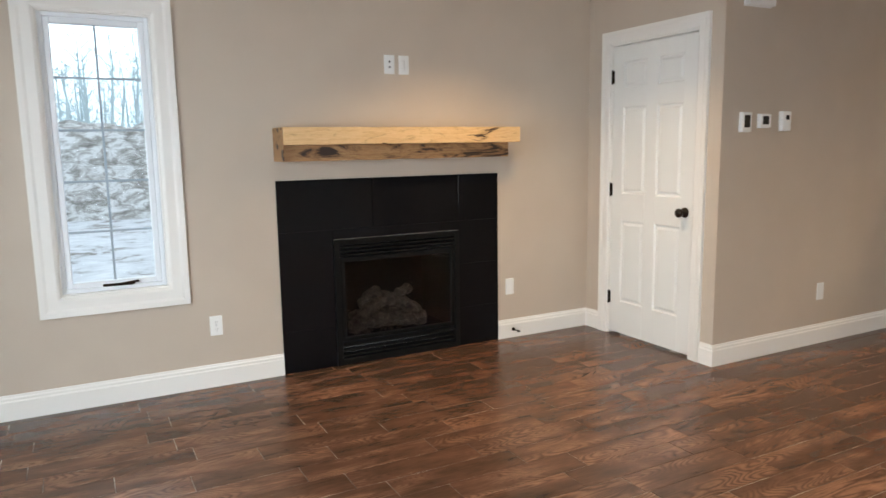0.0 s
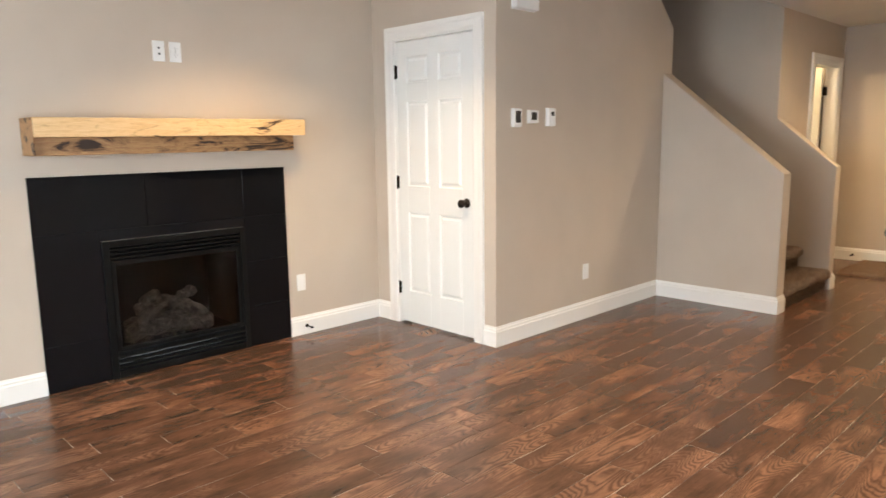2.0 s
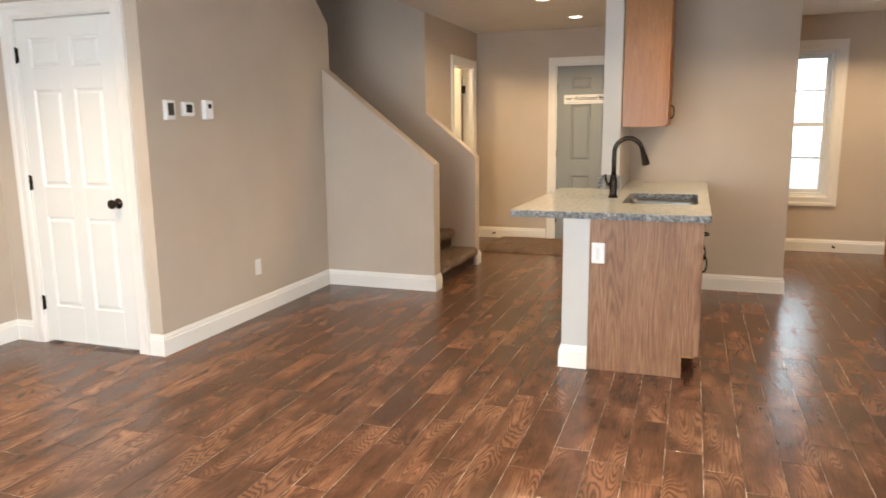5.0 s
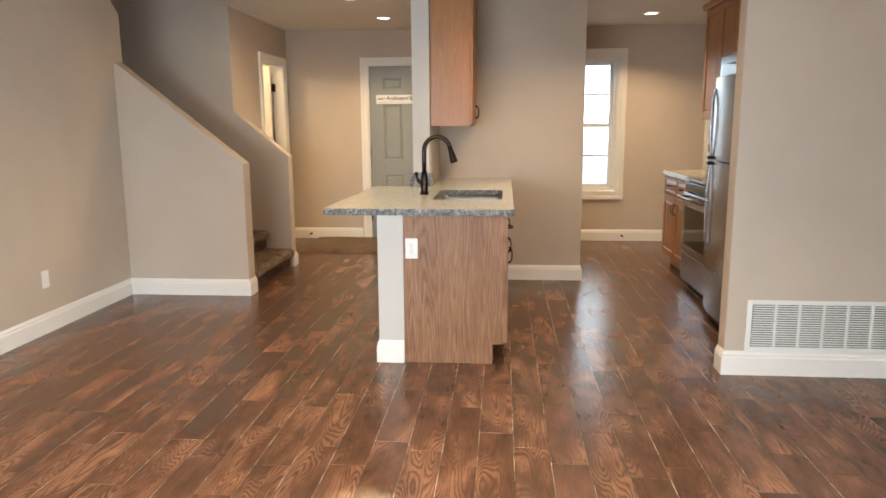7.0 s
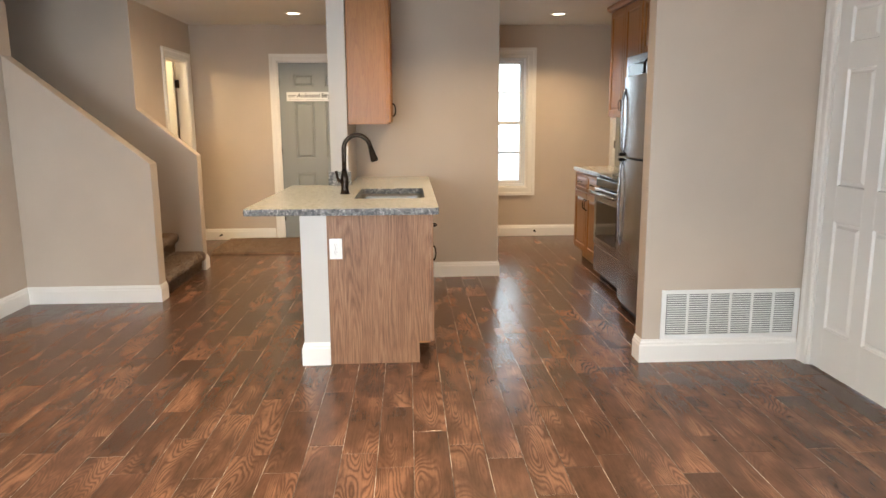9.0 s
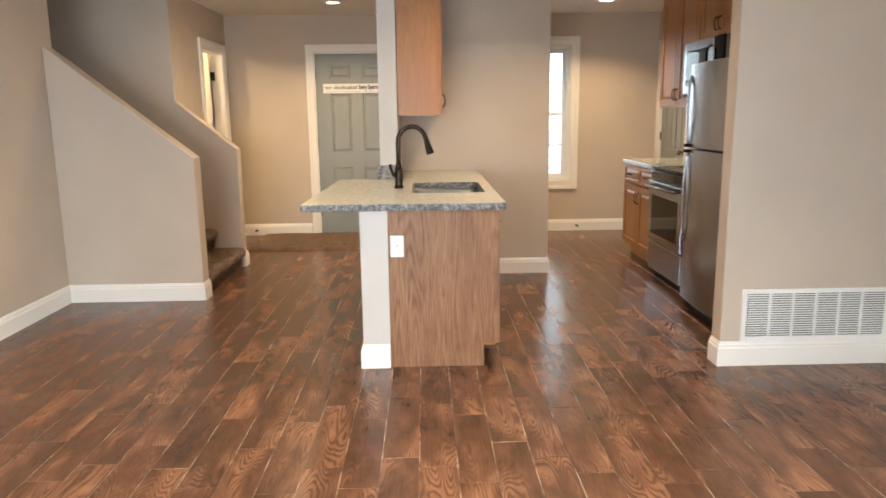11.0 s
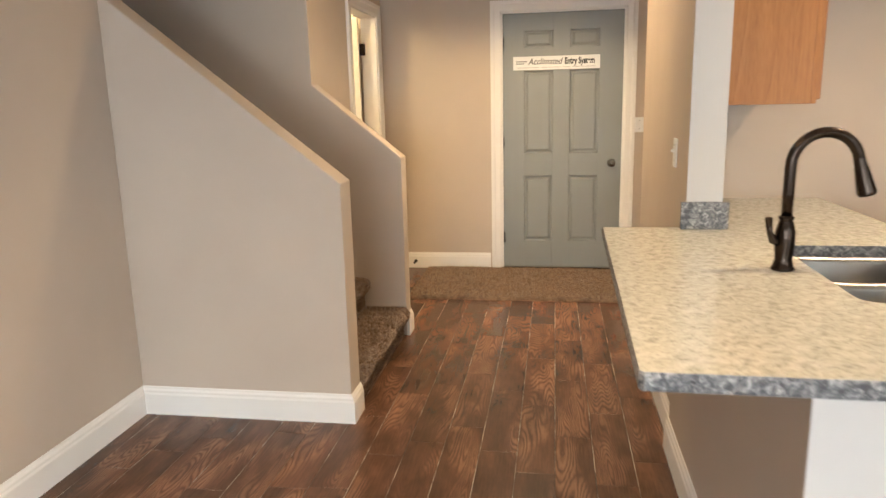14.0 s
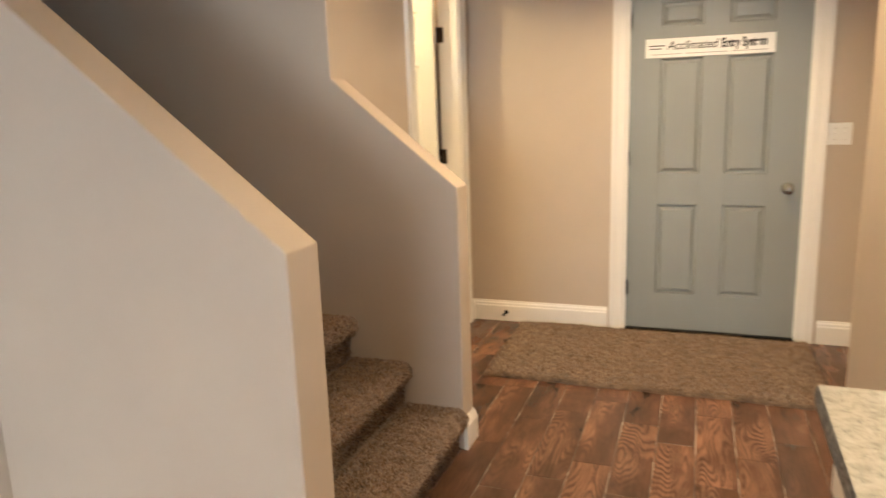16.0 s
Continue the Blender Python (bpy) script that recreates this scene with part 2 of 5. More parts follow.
def floor_tile(name, joined):
    """Wood-look porcelain plank: each piece takes its own shade and its own part of the figure."""
    m = mat(name, (0.15, 0.07, 0.04), 0.3)
    n = Nodes(m)
    if joined:
        rnd = n.add("ShaderNodeNewGeometry").outputs["Random Per Island"]
    else:
        rnd = n.add("ShaderNodeObjectInfo").outputs["Random"]
    off = n.add("ShaderNodeCombineXYZ")
    n.link(n.math("MULTIPLY", rnd, 53.0), off.inputs[0])
    n.link(n.math("MULTIPLY", rnd, 131.0), off.inputs[1])
    fine = n.noise(n.coords((55, 3.0, 55), shift=off.outputs[0]), 2.0, 5, 0.72)
    blot = n.noise(n.coords((1, 0.45, 1), shift=off.outputs[0]), 9, 4, 0.6, 0.4)
    # cathedral figure: the level lines of a soft, long-drawn field
    field = n.noise(n.coords((1, 0.15, 1), shift=off.outputs[0]), 8.0, 1, 0.4, 0.12)
    wobble = n.noise(n.coords((1, 0.7, 1), shift=off.outputs[0]), 45.0, 2, 0.5)
    figure = n.ramp(n.noise(n.coords((1, 0.3, 1), shift=off.outputs[0]), 5.0, 2, 0.5), [(0.46, (0.10, 0.10, 0.10)), (0.60, (1, 1, 1))])
    phase = n.math("ADD", n.math("MULTIPLY", field, 230.0), n.math("MULTIPLY", wobble, 2.8))
    rings = n.math("POWER", n.math("MULTIPLY", n.math("ADD", n.math("SINE", phase, 0.0), 1.0), 0.5), 0.42)
    both = n.math("ADD", n.math("MULTIPLY", n.math("MULTIPLY", rings, figure), 0.25), n.math("ADD", n.math("MULTIPLY", fine, 0.35), n.math("MULTIPLY", blot, 0.49)))
    col = n.ramp(both, [(0.30, (0.056, 0.028, 0.018)), (0.53, (0.134, 0.065, 0.040)), (0.75, (0.295, 0.147, 0.090))])
    tone = n.math("FRACT", n.math("MULTIPLY", rnd, 7.13))
    patch = n.noise(n.coords((1, 0.22, 1), shift=off.outputs[0]), 6.0, 3, 0.6, 0.3)
    dusk = n.ramp(patch, [(0.38, (1.08, 1.07, 1.04)), (0.70, (0.68, 0.71, 0.73))])
    shade = n.ramp(tone, [(0.0, (0.89, 0.90, 0.90)), (0.5, (0.98, 0.98, 0.97)), (1.0, (1.09, 1.08, 1.07))])
    n.colour(n.mix(1.0, n.mix(1.0, col, dusk, "MULTIPLY"), shade, "MULTIPLY"))
    n.rough(n.math("ADD", n.math("MULTIPLY", fine, 0.5), n.math("MULTIPLY", blot, 0.5)), 0.16, 0.33)
    n.bump(fine, 0.02, 0.0006)
    n.b.inputs["Specular IOR Level"].default_value = 0.38
    return m


TILE = floor_tile("wood_look_floor_tile", False)
TILE_JOINED = floor_tile("wood_look_floor_tile_far", True)

# ---- mesh helpers ----


def finish(bm, name, material, parent=None, smooth=False):
    bmesh.ops.recalc_face_normals(bm, faces=bm.faces)
    me = bpy.data.meshes.new(name)
    if smooth:
        for f in bm.faces:
            f.smooth = True
    bm.to_mesh(me)
    bm.free()
    me.materials.append(material)
    ob = new(name, me)
    if parent is not None:
        ob.parent = parent
    return ob


def part(name, bm, material, parent=None, label="", smooth=False):
    ob = finish(bm, name, material, parent, smooth)
    if label:
        tagged(ob, label)
    return ob


def structure(name, bm, material, label, category="wall"):
    return tagged(finish(bm, name, material), label, category, kind="structure")


def empty(name, label, category, place=(0, 0, 0), group="", kind=""):
    ob = new(name)
    ob.location = place
    return tagged(ob, label, category, group, kind)


def add_box(bm, x0, x1, y0, y1, z0, z1, bevel=0.0, segments=2):
    m = Matrix.Translation(((x0 + x1) / 2, (y0 + y1) / 2, (z0 + z1) / 2)) @ Matrix.Diagonal((abs(x1 - x0), abs(y1 - y0), abs(z1 - z0), 1))
    vs = bmesh.ops.create_cube(bm, size=1, matrix=m)["verts"]
    if bevel:
        es = list({e for v in vs for e in v.link_edges})
        bmesh.ops.bevel(bm, geom=es, offset=bevel, segments=segments, affect="EDGES", profile=0.5)


def box(x0, x1, y0, y1, z0, z1, bevel=0.0, segments=2):
    bm = bmesh.new()
    add_box(bm, x0, x1, y0, y1, z0, z1, bevel, segments)
    return bm


def add_cyl(bm, p, q, r, r2=None, n=16):
    """A round bar from p to q."""
    p, q = Vector(p), Vector(q)
    d = q - p
    m = Matrix.Translation((p + q) / 2) @ d.to_track_quat("Z", "Y").to_matrix().to_4x4()
    bmesh.ops.create_cone(bm, cap_ends=True, segments=n, radius1=r, radius2=r if r2 is None else r2, depth=d.length, matrix=m)


def cyl(p, q, r, r2=None, n=16):
    bm = bmesh.new()
    add_cyl(bm, p, q, r, r2, n)
    return bm


def prism(points, axis, a0, a1, bevel=0.0):
    """A flat outline pushed along an axis. Outline pairs: (y, z) for x, (x, z) for y, (x, y) for z."""
    bm = bmesh.new()

    def at(p, a):
        return {"x": (a, p[0], p[1]), "y": (p[0], a, p[1]), "z": (p[0], p[1], a)}[axis]
    lo = [bm.verts.new(at(p, a0)) for p in points]
    hi = [bm.verts.new(at(p, a1)) for p in points]
    k = len(points)
    bm.faces.new(lo)
    bm.faces.new(hi)
    for i in range(k):
        bm.faces.new((lo[i], lo[(i + 1) % k], hi[(i + 1) % k], hi[i]))
    bmesh.ops.recalc_face_normals(bm, faces=bm.faces)
    if bevel:
        bmesh.ops.bevel(bm, geom=list(bm.edges), offset=bevel, segments=2, affect="EDGES", profile=0.5)
    return bm


def sweep(profile, path, put, closed=False):
    """A profile of (offset to the left, height) carried with mitres along a flat path; put(a, b, h) gives the place."""
    bm = bmesh.new()
    pts = [Vector(p) for p in path]
    k = len(pts)
    rings = []
    for i, p in enumerate(pts):
        before = (p - pts[i - 1]).normalized() if closed or i > 0 else None
        after = (pts[(i + 1) % k] - p).normalized() if closed or i < k - 1 else None
        na = Vector((-before.y, before.x)) if before else None
        nb = Vector((-after.y, after.x)) if after else None
        if na is None:
            m = nb
        elif nb is None:
            m = na
        else:
            m = (na + nb) / max(0.2, 1 + na.dot(nb))
        rings.append([bm.verts.new(put(p.x + m.x * o, p.y + m.y * o, h)) for o, h in profile])
    q = len(profile)
    for i in range(k if closed else k - 1):
        a, b = rings[i], rings[(i + 1) % k]
        for j in range(q):
            bm.faces.new((a[j], a[(j + 1) % q], b[(j + 1) % q], b[j]))
    if not closed:
        bm.faces.new(rings[0])
        bm.faces.new(rings[-1])
    return bm


def lathe(profile, n=20, place=(0, 0, 0)):
    """A turned shape: (radius, height) pairs about the z axis."""
    bm = bmesh.new()
    rings = []
    for r, h in profile:
        rings.append([bm.verts.new((place[0] + r * math.cos(2 * math.pi * i / n), place[1] + r * math.sin(2 * math.pi * i / n), place[2] + h)) for i in range(n)])
    for a, b in zip(rings, rings[1:]):
        for i in range(n):
            bm.faces.new((a[i], a[(i + 1) % n], b[(i + 1) % n], b[i]))
    bm.faces.new(rings[0])
    bm.faces.new(rings[-1])
    return bm


def tube(points, r, n=12, taper=None):
    """A round tube through points."""
    bm = bmesh.new()
    pts = [Vector(p) for p in points]
    rings = []
    side = None
    for i, p in enumerate(pts):
        d = (pts[min(i + 1, len(pts) - 1)] - pts[max(i - 1, 0)]).normalized()
        if side is None:
            side = d.orthogonal().normalized()
        side = (side - d * side.dot(d)).normalized()
        up = d.cross(side)
        rr = r if taper is None else taper[i]
        rings.append([bm.verts.new(p + side * rr * math.cos(2 * math.pi * j / n) + up * rr * math.sin(2 * math.pi * j / n)) for j in range(n)])
    for a, b in zip(rings, rings[1:]):
        for j in range(n):
            bm.faces.new((a[j], a[(j + 1) % n], b[(j + 1) % n], b[j]))
    bm.faces.new(rings[0])
    bm.faces.new(rings[-1])
    return bm


def wall_with_holes(a0, a1, z0, z1, holes, put):
    """A wall built of blocks round its openings; holes: (a0, a1, z0, z1); put(bm, a0, a1, z0, z1) adds a block."""
    bm = bmesh.new()
    edge = a0
    for h0, h1, hz0, hz1 in sorted(holes):
        if h0 > edge:
            put(bm, edge, h0, z0, z1)
        if hz0 > z0:
            put(bm, h0, h1, z0, hz0)
        if hz1 < z1:
            put(bm, h0, h1, hz1, z1)
        edge = h1
    if edge < a1:
        put(bm, edge, a1, z0, z1)
    return bm


# ---- structure ----
WX = -1.20      # face of the fireplace wall
FAR = 5.03      # face of the entry wall
BACK = -5.0

structure("wall_west", wall_with_holes(BACK, 0.0, 0, CEIL, [(-3.51, -2.96, 0.61, 2.09), (-1.99, -1.13, 0.0, 0.80)],
          lambda bm, a, b, c, d: add_box(bm, WX - 0.14, WX, a, b, c, d)), WALL, "greige painted fireplace wall with a tall window")
structure("wall_closet", wall_with_holes(WX, 0.0, 0, CEIL, [(-0.962, -0.178, 0, 2.056)],
          lambda bm, a, b, c, d: add_box(bm, a, b, 0, 0.115, c, d)), WALL, "greige painted wall round the white closet door")
structure("wall_stair_side", prism([(0.115, 0), (2.09, 0), (2.232, 0), (2.232, 2.235), (1.985, CEIL), (0.115, CEIL)], "x", -0.115, 0.0), WALL,
          "greige painted wall with thermostats beside the stairs")
structure("half_wall_1", prism([(0.0, 0), (1.003, 0), (1.003, 1.068), (0.0, 1.868)], "y", 2.09, 2.232, 0.006), WALL,
          "greige sloped half wall along the carpeted stairs")
structure("wall_stairwell_north", prism([(-3.2, 0), (1.005, 0), (1.005, 1.077), (0.493, 1.500), (0.493, 5.0), (-3.2, 5.0)], "y", 3.275, 3.395, 0.005), WALL,
          "greige stairwell wall with a sloped half wall at its foot")
structure("wall_stairwell_south", box(-3.2, -0.115, 1.865, 1.985, 0, 5.0), WALL, "greige inner stairwell wall")
structure("wall_stairwell_end", box(-3.32, -3.2, 1.865, 3.395, 0, 5.0), WALL, "greige end wall of the stairwell")
structure("wall_bath", wall_with_holes(3.395, FAR, 0, CEIL, [(4.13, 4.87, 0, 2.05)],
          lambda bm, a, b, c, d: add_box(bm, 0.37, 0.49, a, b, c, d)), WALL, "greige wall with the bathroom doorway")
structure("wall_north", wall_with_holes(-1.5, KX + 0.14, 0, CEIL, [(1.452, 2.418, 0, 2.066), (3.69, 4.355, 0.59, 2.11)],
          lambda bm, a, b, c, d: add_box(bm, a, b, FAR, FAR + 0.14, c, d)), WALL, "greige far wall with entry door and kitchen window")
structure("wall_wing", prism([(2.365, 2.0), (2.495, 2.0), (2.495, 2.83), (3.735, 2.83), (3.735, 3.36), (2.365, 3.36)], "z", 0, CEIL, 0.004), WALL,
          "greige boxed-out wall with a wing at the end of the counter")
structure("wall_stub", box(4.265, EX, 0.487, 0.60, 0, CEIL, 0.004), WALL, "greige wall with the return air grille")
structure("wall_east", wall_with_holes(BACK, 0.60, 0, CEIL, [(-3.5, -1.7, 0.02, 2.1), (-0.39, 0.392, 0, 2.056)],
          lambda bm, a, b, c, d: add_box(bm, EX, EX + 0.165, a, b, c, d)), WALL, "greige living room wall with a white door")
structure("wall_kitchen_east", wall_with_holes(0.46, FAR, 0, CEIL, [(4.085, 4.917, 0, 2.066)],
          lambda bm, a, b, c, d: add_box(bm, KX, KX + 0.14, a, b, c, d)), WALL, "greige kitchen wall with a grey door")
structure("wall_south", wall_with_holes(WX - 0.14, EX + 0.14, 0, CEIL, [(0.35, 2.65, 0.55, 2.1)],
          lambda bm, a, b, c, d: add_box(bm, a, b, BACK - 0.14, BACK, c, d)), WALL, "greige rear wall with a wide window")
structure("wall_bath_inner", box(-1.6, -1.5, 3.395, FAR + 0.14, 0, CEIL), WALL, "inner bathroom wall")

bm = bmesh.new()
add_box(bm, WX - 0.14, KX + 0.14, BACK - 0.14, 1.865, CEIL, CEIL + 0.12)
add_box(bm, -0.115, KX + 0.14, 1.865, 2.075, CEIL, CEIL + 0.12)
add_box(bm, 0.49, KX + 0.14, 2.075, 3.275, CEIL, CEIL + 0.12)
add_box(bm, -1.6, KX + 0.14, 3.395, FAR + 0.14, CEIL, CEIL + 0.12)
add_box(bm, 0.49, KX + 0.14, 3.275, 3.395, CEIL, CEIL + 0.12)
structure("ceiling", bm, CEILING, "matte white painted ceiling", "ceiling")
structure("ceiling_stairwell", box(-3.32, 0.61, 1.865, 3.395, 5.0, 5.1), CEILING, "white ceiling high over the stairwell", "ceiling")
bm = bmesh.new()
add_box(bm, 0.49, 0.61, 2.075, 3.275, CEIL + 0.12, 5.0)
add_box(bm, -0.115, 0.49, 1.955, 2.075, CEIL + 0.12, 5.0)
structure("wall_upper_floor", bm, WALL, "greige upper wall over the stair opening")

BASE = [(0, 0), (-0.016, 0), (-0.016, 0.098), (-0.0115, 0.106), (-0.0115, 0.116), (-0.006, 0.124), (-0.004, 0.134), (0, 0.134)]


def baseboard(path):
    """A moulded skirting along a wall; the room lies to the right of the path."""
    ob = finish(sweep(BASE, path, lambda a, b, h: (a, b, h)), "baseboard", TRIM)
    return tagged(ob, "white moulded baseboard along the wall", "baseboard", kind="structure")


baseboard([(WX, BACK), (WX, -2.345)])
baseboard([(WX, -0.80), (WX, 0.0), (-1.05, 0.0)])
baseboard([(-0.095, 0.0), (0.0, 0.0), (0.0, 2.09), (1.003, 2.09), (1.003, 2.232)])
baseboard([(1.005, 3.275), (1.005, 3.395), (0.49, 3.395), (0.49, 4.04)])
baseboard([(0.49, 4.96), (0.49, FAR), (1.36, FAR)])
baseboard([(2.515, FAR), (KX, FAR)])
baseboard([(2.365, 3.36), (2.365, 2.0), (2.34, 2.0), (2.34, 0.56), (2.483, 0.56)])
baseboard([(3.10, 2.83), (3.735, 2.83), (3.735, 3.36), (2.365, 3.36)])
baseboard([(4.265, 0.60), (4.265, 0.487), (EX - 0.021, 0.487)])
baseboard([(EX, -0.475), (EX, -1.69)])

CASING = [(0, 0), (0, 0.012), (0.012, 0.018), (0.05, 0.016), (0.062, 0.021), (0.085, 0.021), (0.085, 0)]


def casing(name, path, put, label, closed=False):
    wide = 1.2 if closed else 1.0
    ob = finish(sweep([(o * wide, h) for o, h in CASING], path, put, closed), name, TRIM)
    return tagged(ob, label, "door casing" if not closed else "window casing", kind="structure")


def jamb(lo, hi, top, put_box):
    """Three boards lining a doorway."""
    bm = bmesh.new()
    put_box(bm, lo, lo + 0.016, 0, top)
    put_box(bm, hi - 0.016, hi, 0, top)
    put_box(bm, lo + 0.016, hi - 0.016, top - 0.016, top)
    return bm


def door_panels(w, h, steel):
    """Six-panel layout: (x0, x1, z0, z1)."""
    if steel:
        k = w / 0.934
        cols, rows = ((0.168 * k, 0.394 * k), (0.526 * k, 0.752 * k)), ((0.222, 0.762), (0.942, 1.592), (1.766, 1.898))
        return [(x, y, a, b) for x, y in cols for a, b in rows]
    s = 0.105 * w / 0.76
    mid = 0.10 * w / 0.76
    pw = (w - 2 * s - mid) / 2
    rows = [(0.235, 0.83), (1.02, 1.625), (1.755, 1.935)]
    return [(x, x + pw, a * h / 2.04, b * h / 2.04) for x in (s, s + pw + mid) for a, b in rows]


def six_panel_door(name, w, h, t, material, label):
    """A moulded door: x across from the hinge side, y the thickness, front at y = 0."""
    door = empty(name, label, "door", kind="structure")
    holes = door_panels(w, h, material is DOOR_GREY)
    bm = bmesh.new()
    add_box(bm, 0.002, w - 0.002, 0.0128, t - 0.0128, 0.002, h - 0.002)
    cols = sorted({(a, b) for a, b, _, _ in holes})
    rows = sorted({(c, d) for _, _, c, d in holes})
    for y0, y1 in ((0, 0.0132), (t - 0.0132, t)):
        x_edges = [0.0] + [v for c in cols for v in c] + [w]
        for i in range(0, len(x_edges), 2):
            add_box(bm, x_edges[i], x_edges[i + 1], y0, y1, 0, h, 0.0015, 1)
        z_edges = [0.0] + [v for r in rows for v in r] + [h]
        for a, b in cols:
            for i in range(0, len(z_edges), 2):
                add_box(bm, a, b, y0 + 0.0002, y1 - 0.0002, z_edges[i], z_edges[i + 1])
    part("leaf", bm, material, door)
    for a, b, c, d in holes:
        for front in (True, False):
            bm = bmesh.new()
            levels = [(0.0, 0.0012), (0.007, 0.0124), (0.018, 0.0124), (0.033, 0.0014)]
            rings = []
            for inset, depth in levels:
                y = depth if front else t - depth
                rings.append([bm.verts.new(p) for p in ((a + inset, y, c + inset), (b - inset, y, c + inset), (b - inset, y, d - inset), (a + inset, y, d - inset))])
            for r, q in zip(rings, rings[1:]):
                for i in range(4):
                    bm.faces.new((r[i], r[(i + 1) % 4], q[(i + 1) % 4], q[i]))
            bm.faces.new(rings[-1])
            part("panel", bm, material, door)
    return door


def knob(parent, x, z, side, material, t=0.0):
    """A round door knob on a rose; side -1 stands out of the front."""
    y = t
    bm = lathe([(0.032, 0.0), (0.033, 0.004), (0.028, 0.009), (0.012, 0.012), (0.011, 0.034), (0.020, 0.040), (0.028, 0.050), (0.0285, 0.060), (0.022, 0.068), (0.008, 0.071)], 24)
    bmesh.ops.transform(bm, matrix=Matrix.Translation((x, y, z)) @ Matrix.Rotation(radians(90 if side < 0 else -90), 4, "X"), verts=bm.verts)
    return part("knob", bm, material, parent, "dark bronze round knob" if material is BRONZE else "satin nickel round knob", True)


def hinge(parent, x, y, z, material):
    bm = bmesh.new()
    add_cyl(bm, (x, y, z - 0.045), (x, y, z + 0.045), 0.0065, n=12)
    add_box(bm, x - 0.016, x + 0.016, y + 0.004, y + 0.0065, z - 0.044, z + 0.044)
    add_cyl(bm, (x, y, z - 0.050), (x, y, z - 0.045), 0.004, n=8)
    add_cyl(bm, (x, y, z + 0.045), (x, y, z + 0.050), 0.004, n=8)
    return part("hinge", bm, material, parent)


# closet door beside the fireplace
door = six_panel_door("door_1", 0.750, 2.011, 0.035, DOOR_WHITE, "closed white six-panel closet door with bronze hinges")
door.location = (-0.9445, 0.004, 0.018)
knob(door, 0.752 - 0.065, 0.915, -1, BRONZE)
for hz in (0.25, 1.03, 1.81):
    hinge(door, -0.004, -0.006, hz, BRONZE)
part("latch_plate", box(0.7515, 0.7535, 0.004, 0.028, 0.88, 0.95), BRONZE, door)
structure("door_jamb_1", jamb(-0.962, -0.178, 2.056, lambda bm, a, b, c, d: add_box(bm, a, b, 0.0, 0.115, c, d)), TRIM, "white jamb of the closet door", "door frame")
casing("door_casing_1", [(-0.957, 0), (-0.957, 2.050), (-0.183, 2.050), (-0.183, 0)], lambda a, b, h: (a, -h, b), "white moulded casing round the closet door")

# grey entry door
entry = six_panel_door("door_2", 0.934, 2.03, 0.044, DOOR_GREY, "closed grey six-panel steel entry door")
entry.location = (1.468, FAR + 0.02, 0.014)
knob(entry, 0.86, 0.86, -1, CHROME)
for hz in (0.25, 1.03, 1.81):
    hinge(entry, -0.004, -0.004, hz, BRONZE)
structure("door_jamb_2", jamb(1.452, 2.418, 2.062, lambda bm, a, b, c, d: add_box(bm, a, b, FAR, FAR + 0.14, c, d)), TRIM, "white jamb of the entry door", "door frame")
structure("door_threshold", box(1.468, 2.402, FAR - 0.005, FAR + 0.14, 0.0, 0.013), BLACK_METAL, "dark metal threshold under the entry door", "threshold")
casing("door_casing_2", [(1.457, 0), (1.457, 2.056), (2.413, 2.056), (2.413, 0)], lambda a, b, h: (a, FAR - h, b), "white moulded casing round the entry door")

# bathroom door, open into the bathroom
bath = six_panel_door("door_3", 0.70, 2.025, 0.035, DOOR_WHITE, "white six-panel bathroom door standing open")
bath.matrix_basis = pose(0.362, 4.818, 0.012, 0, 0, 183)
for hz in (0.25, 1.08, 1.80):
    b = bmesh.new()
    add_cyl(b, (0.362, 4.850, hz - 0.045), (0.362, 4.850, hz + 0.045), 0.008, n=12)
    add_box(b, 0.362, 0.40, 4.848, 4.853, hz - 0.044, hz + 0.044)
    hg = part("hinge", b, BRONZE, bath)
    hg.matrix_parent_inverse = bath.matrix_basis.inverted()
knob(bath, 0.64, 0.915, -1, BRONZE)
structure("door_jamb_3", jamb(4.13, 4.87, 2.05, lambda bm, a, b, c, d: add_box(bm, 0.37, 0.49, a, b, c, d)), TRIM, "white jamb of the bathroom doorway", "door frame")
casing("door_casing_3", [(4.135, 0), (4.135, 2.045), (4.865, 2.045), (4.865, 0)], lambda a, b, h: (0.49 + h, a, b), "white moulded casing round the bathroom doorway")

# white door in the east wall
side_door = six_panel_door("door_4", 0.75, 2.025, 0.035, DOOR_WHITE, "closed white six-panel door beside the return grille")
side_door.matrix_basis = pose(EX + 0.004, 0.376, 0.012, 0, 0, -90)
structure("door_jamb_4", jamb(-0.39, 0.392, 2.056, lambda bm, a, b, c, d: add_box(bm, EX, EX + 0.14, a, b, c, d)), TRIM, "white jamb of the side door", "door frame")
casing("door_casing_4", [(-0.385, 0), (-0.385, 2.05), (0.387, 2.05), (0.387, 0)], lambda a, b, h: (EX - h, a, b), "white moulded casing round the side door")

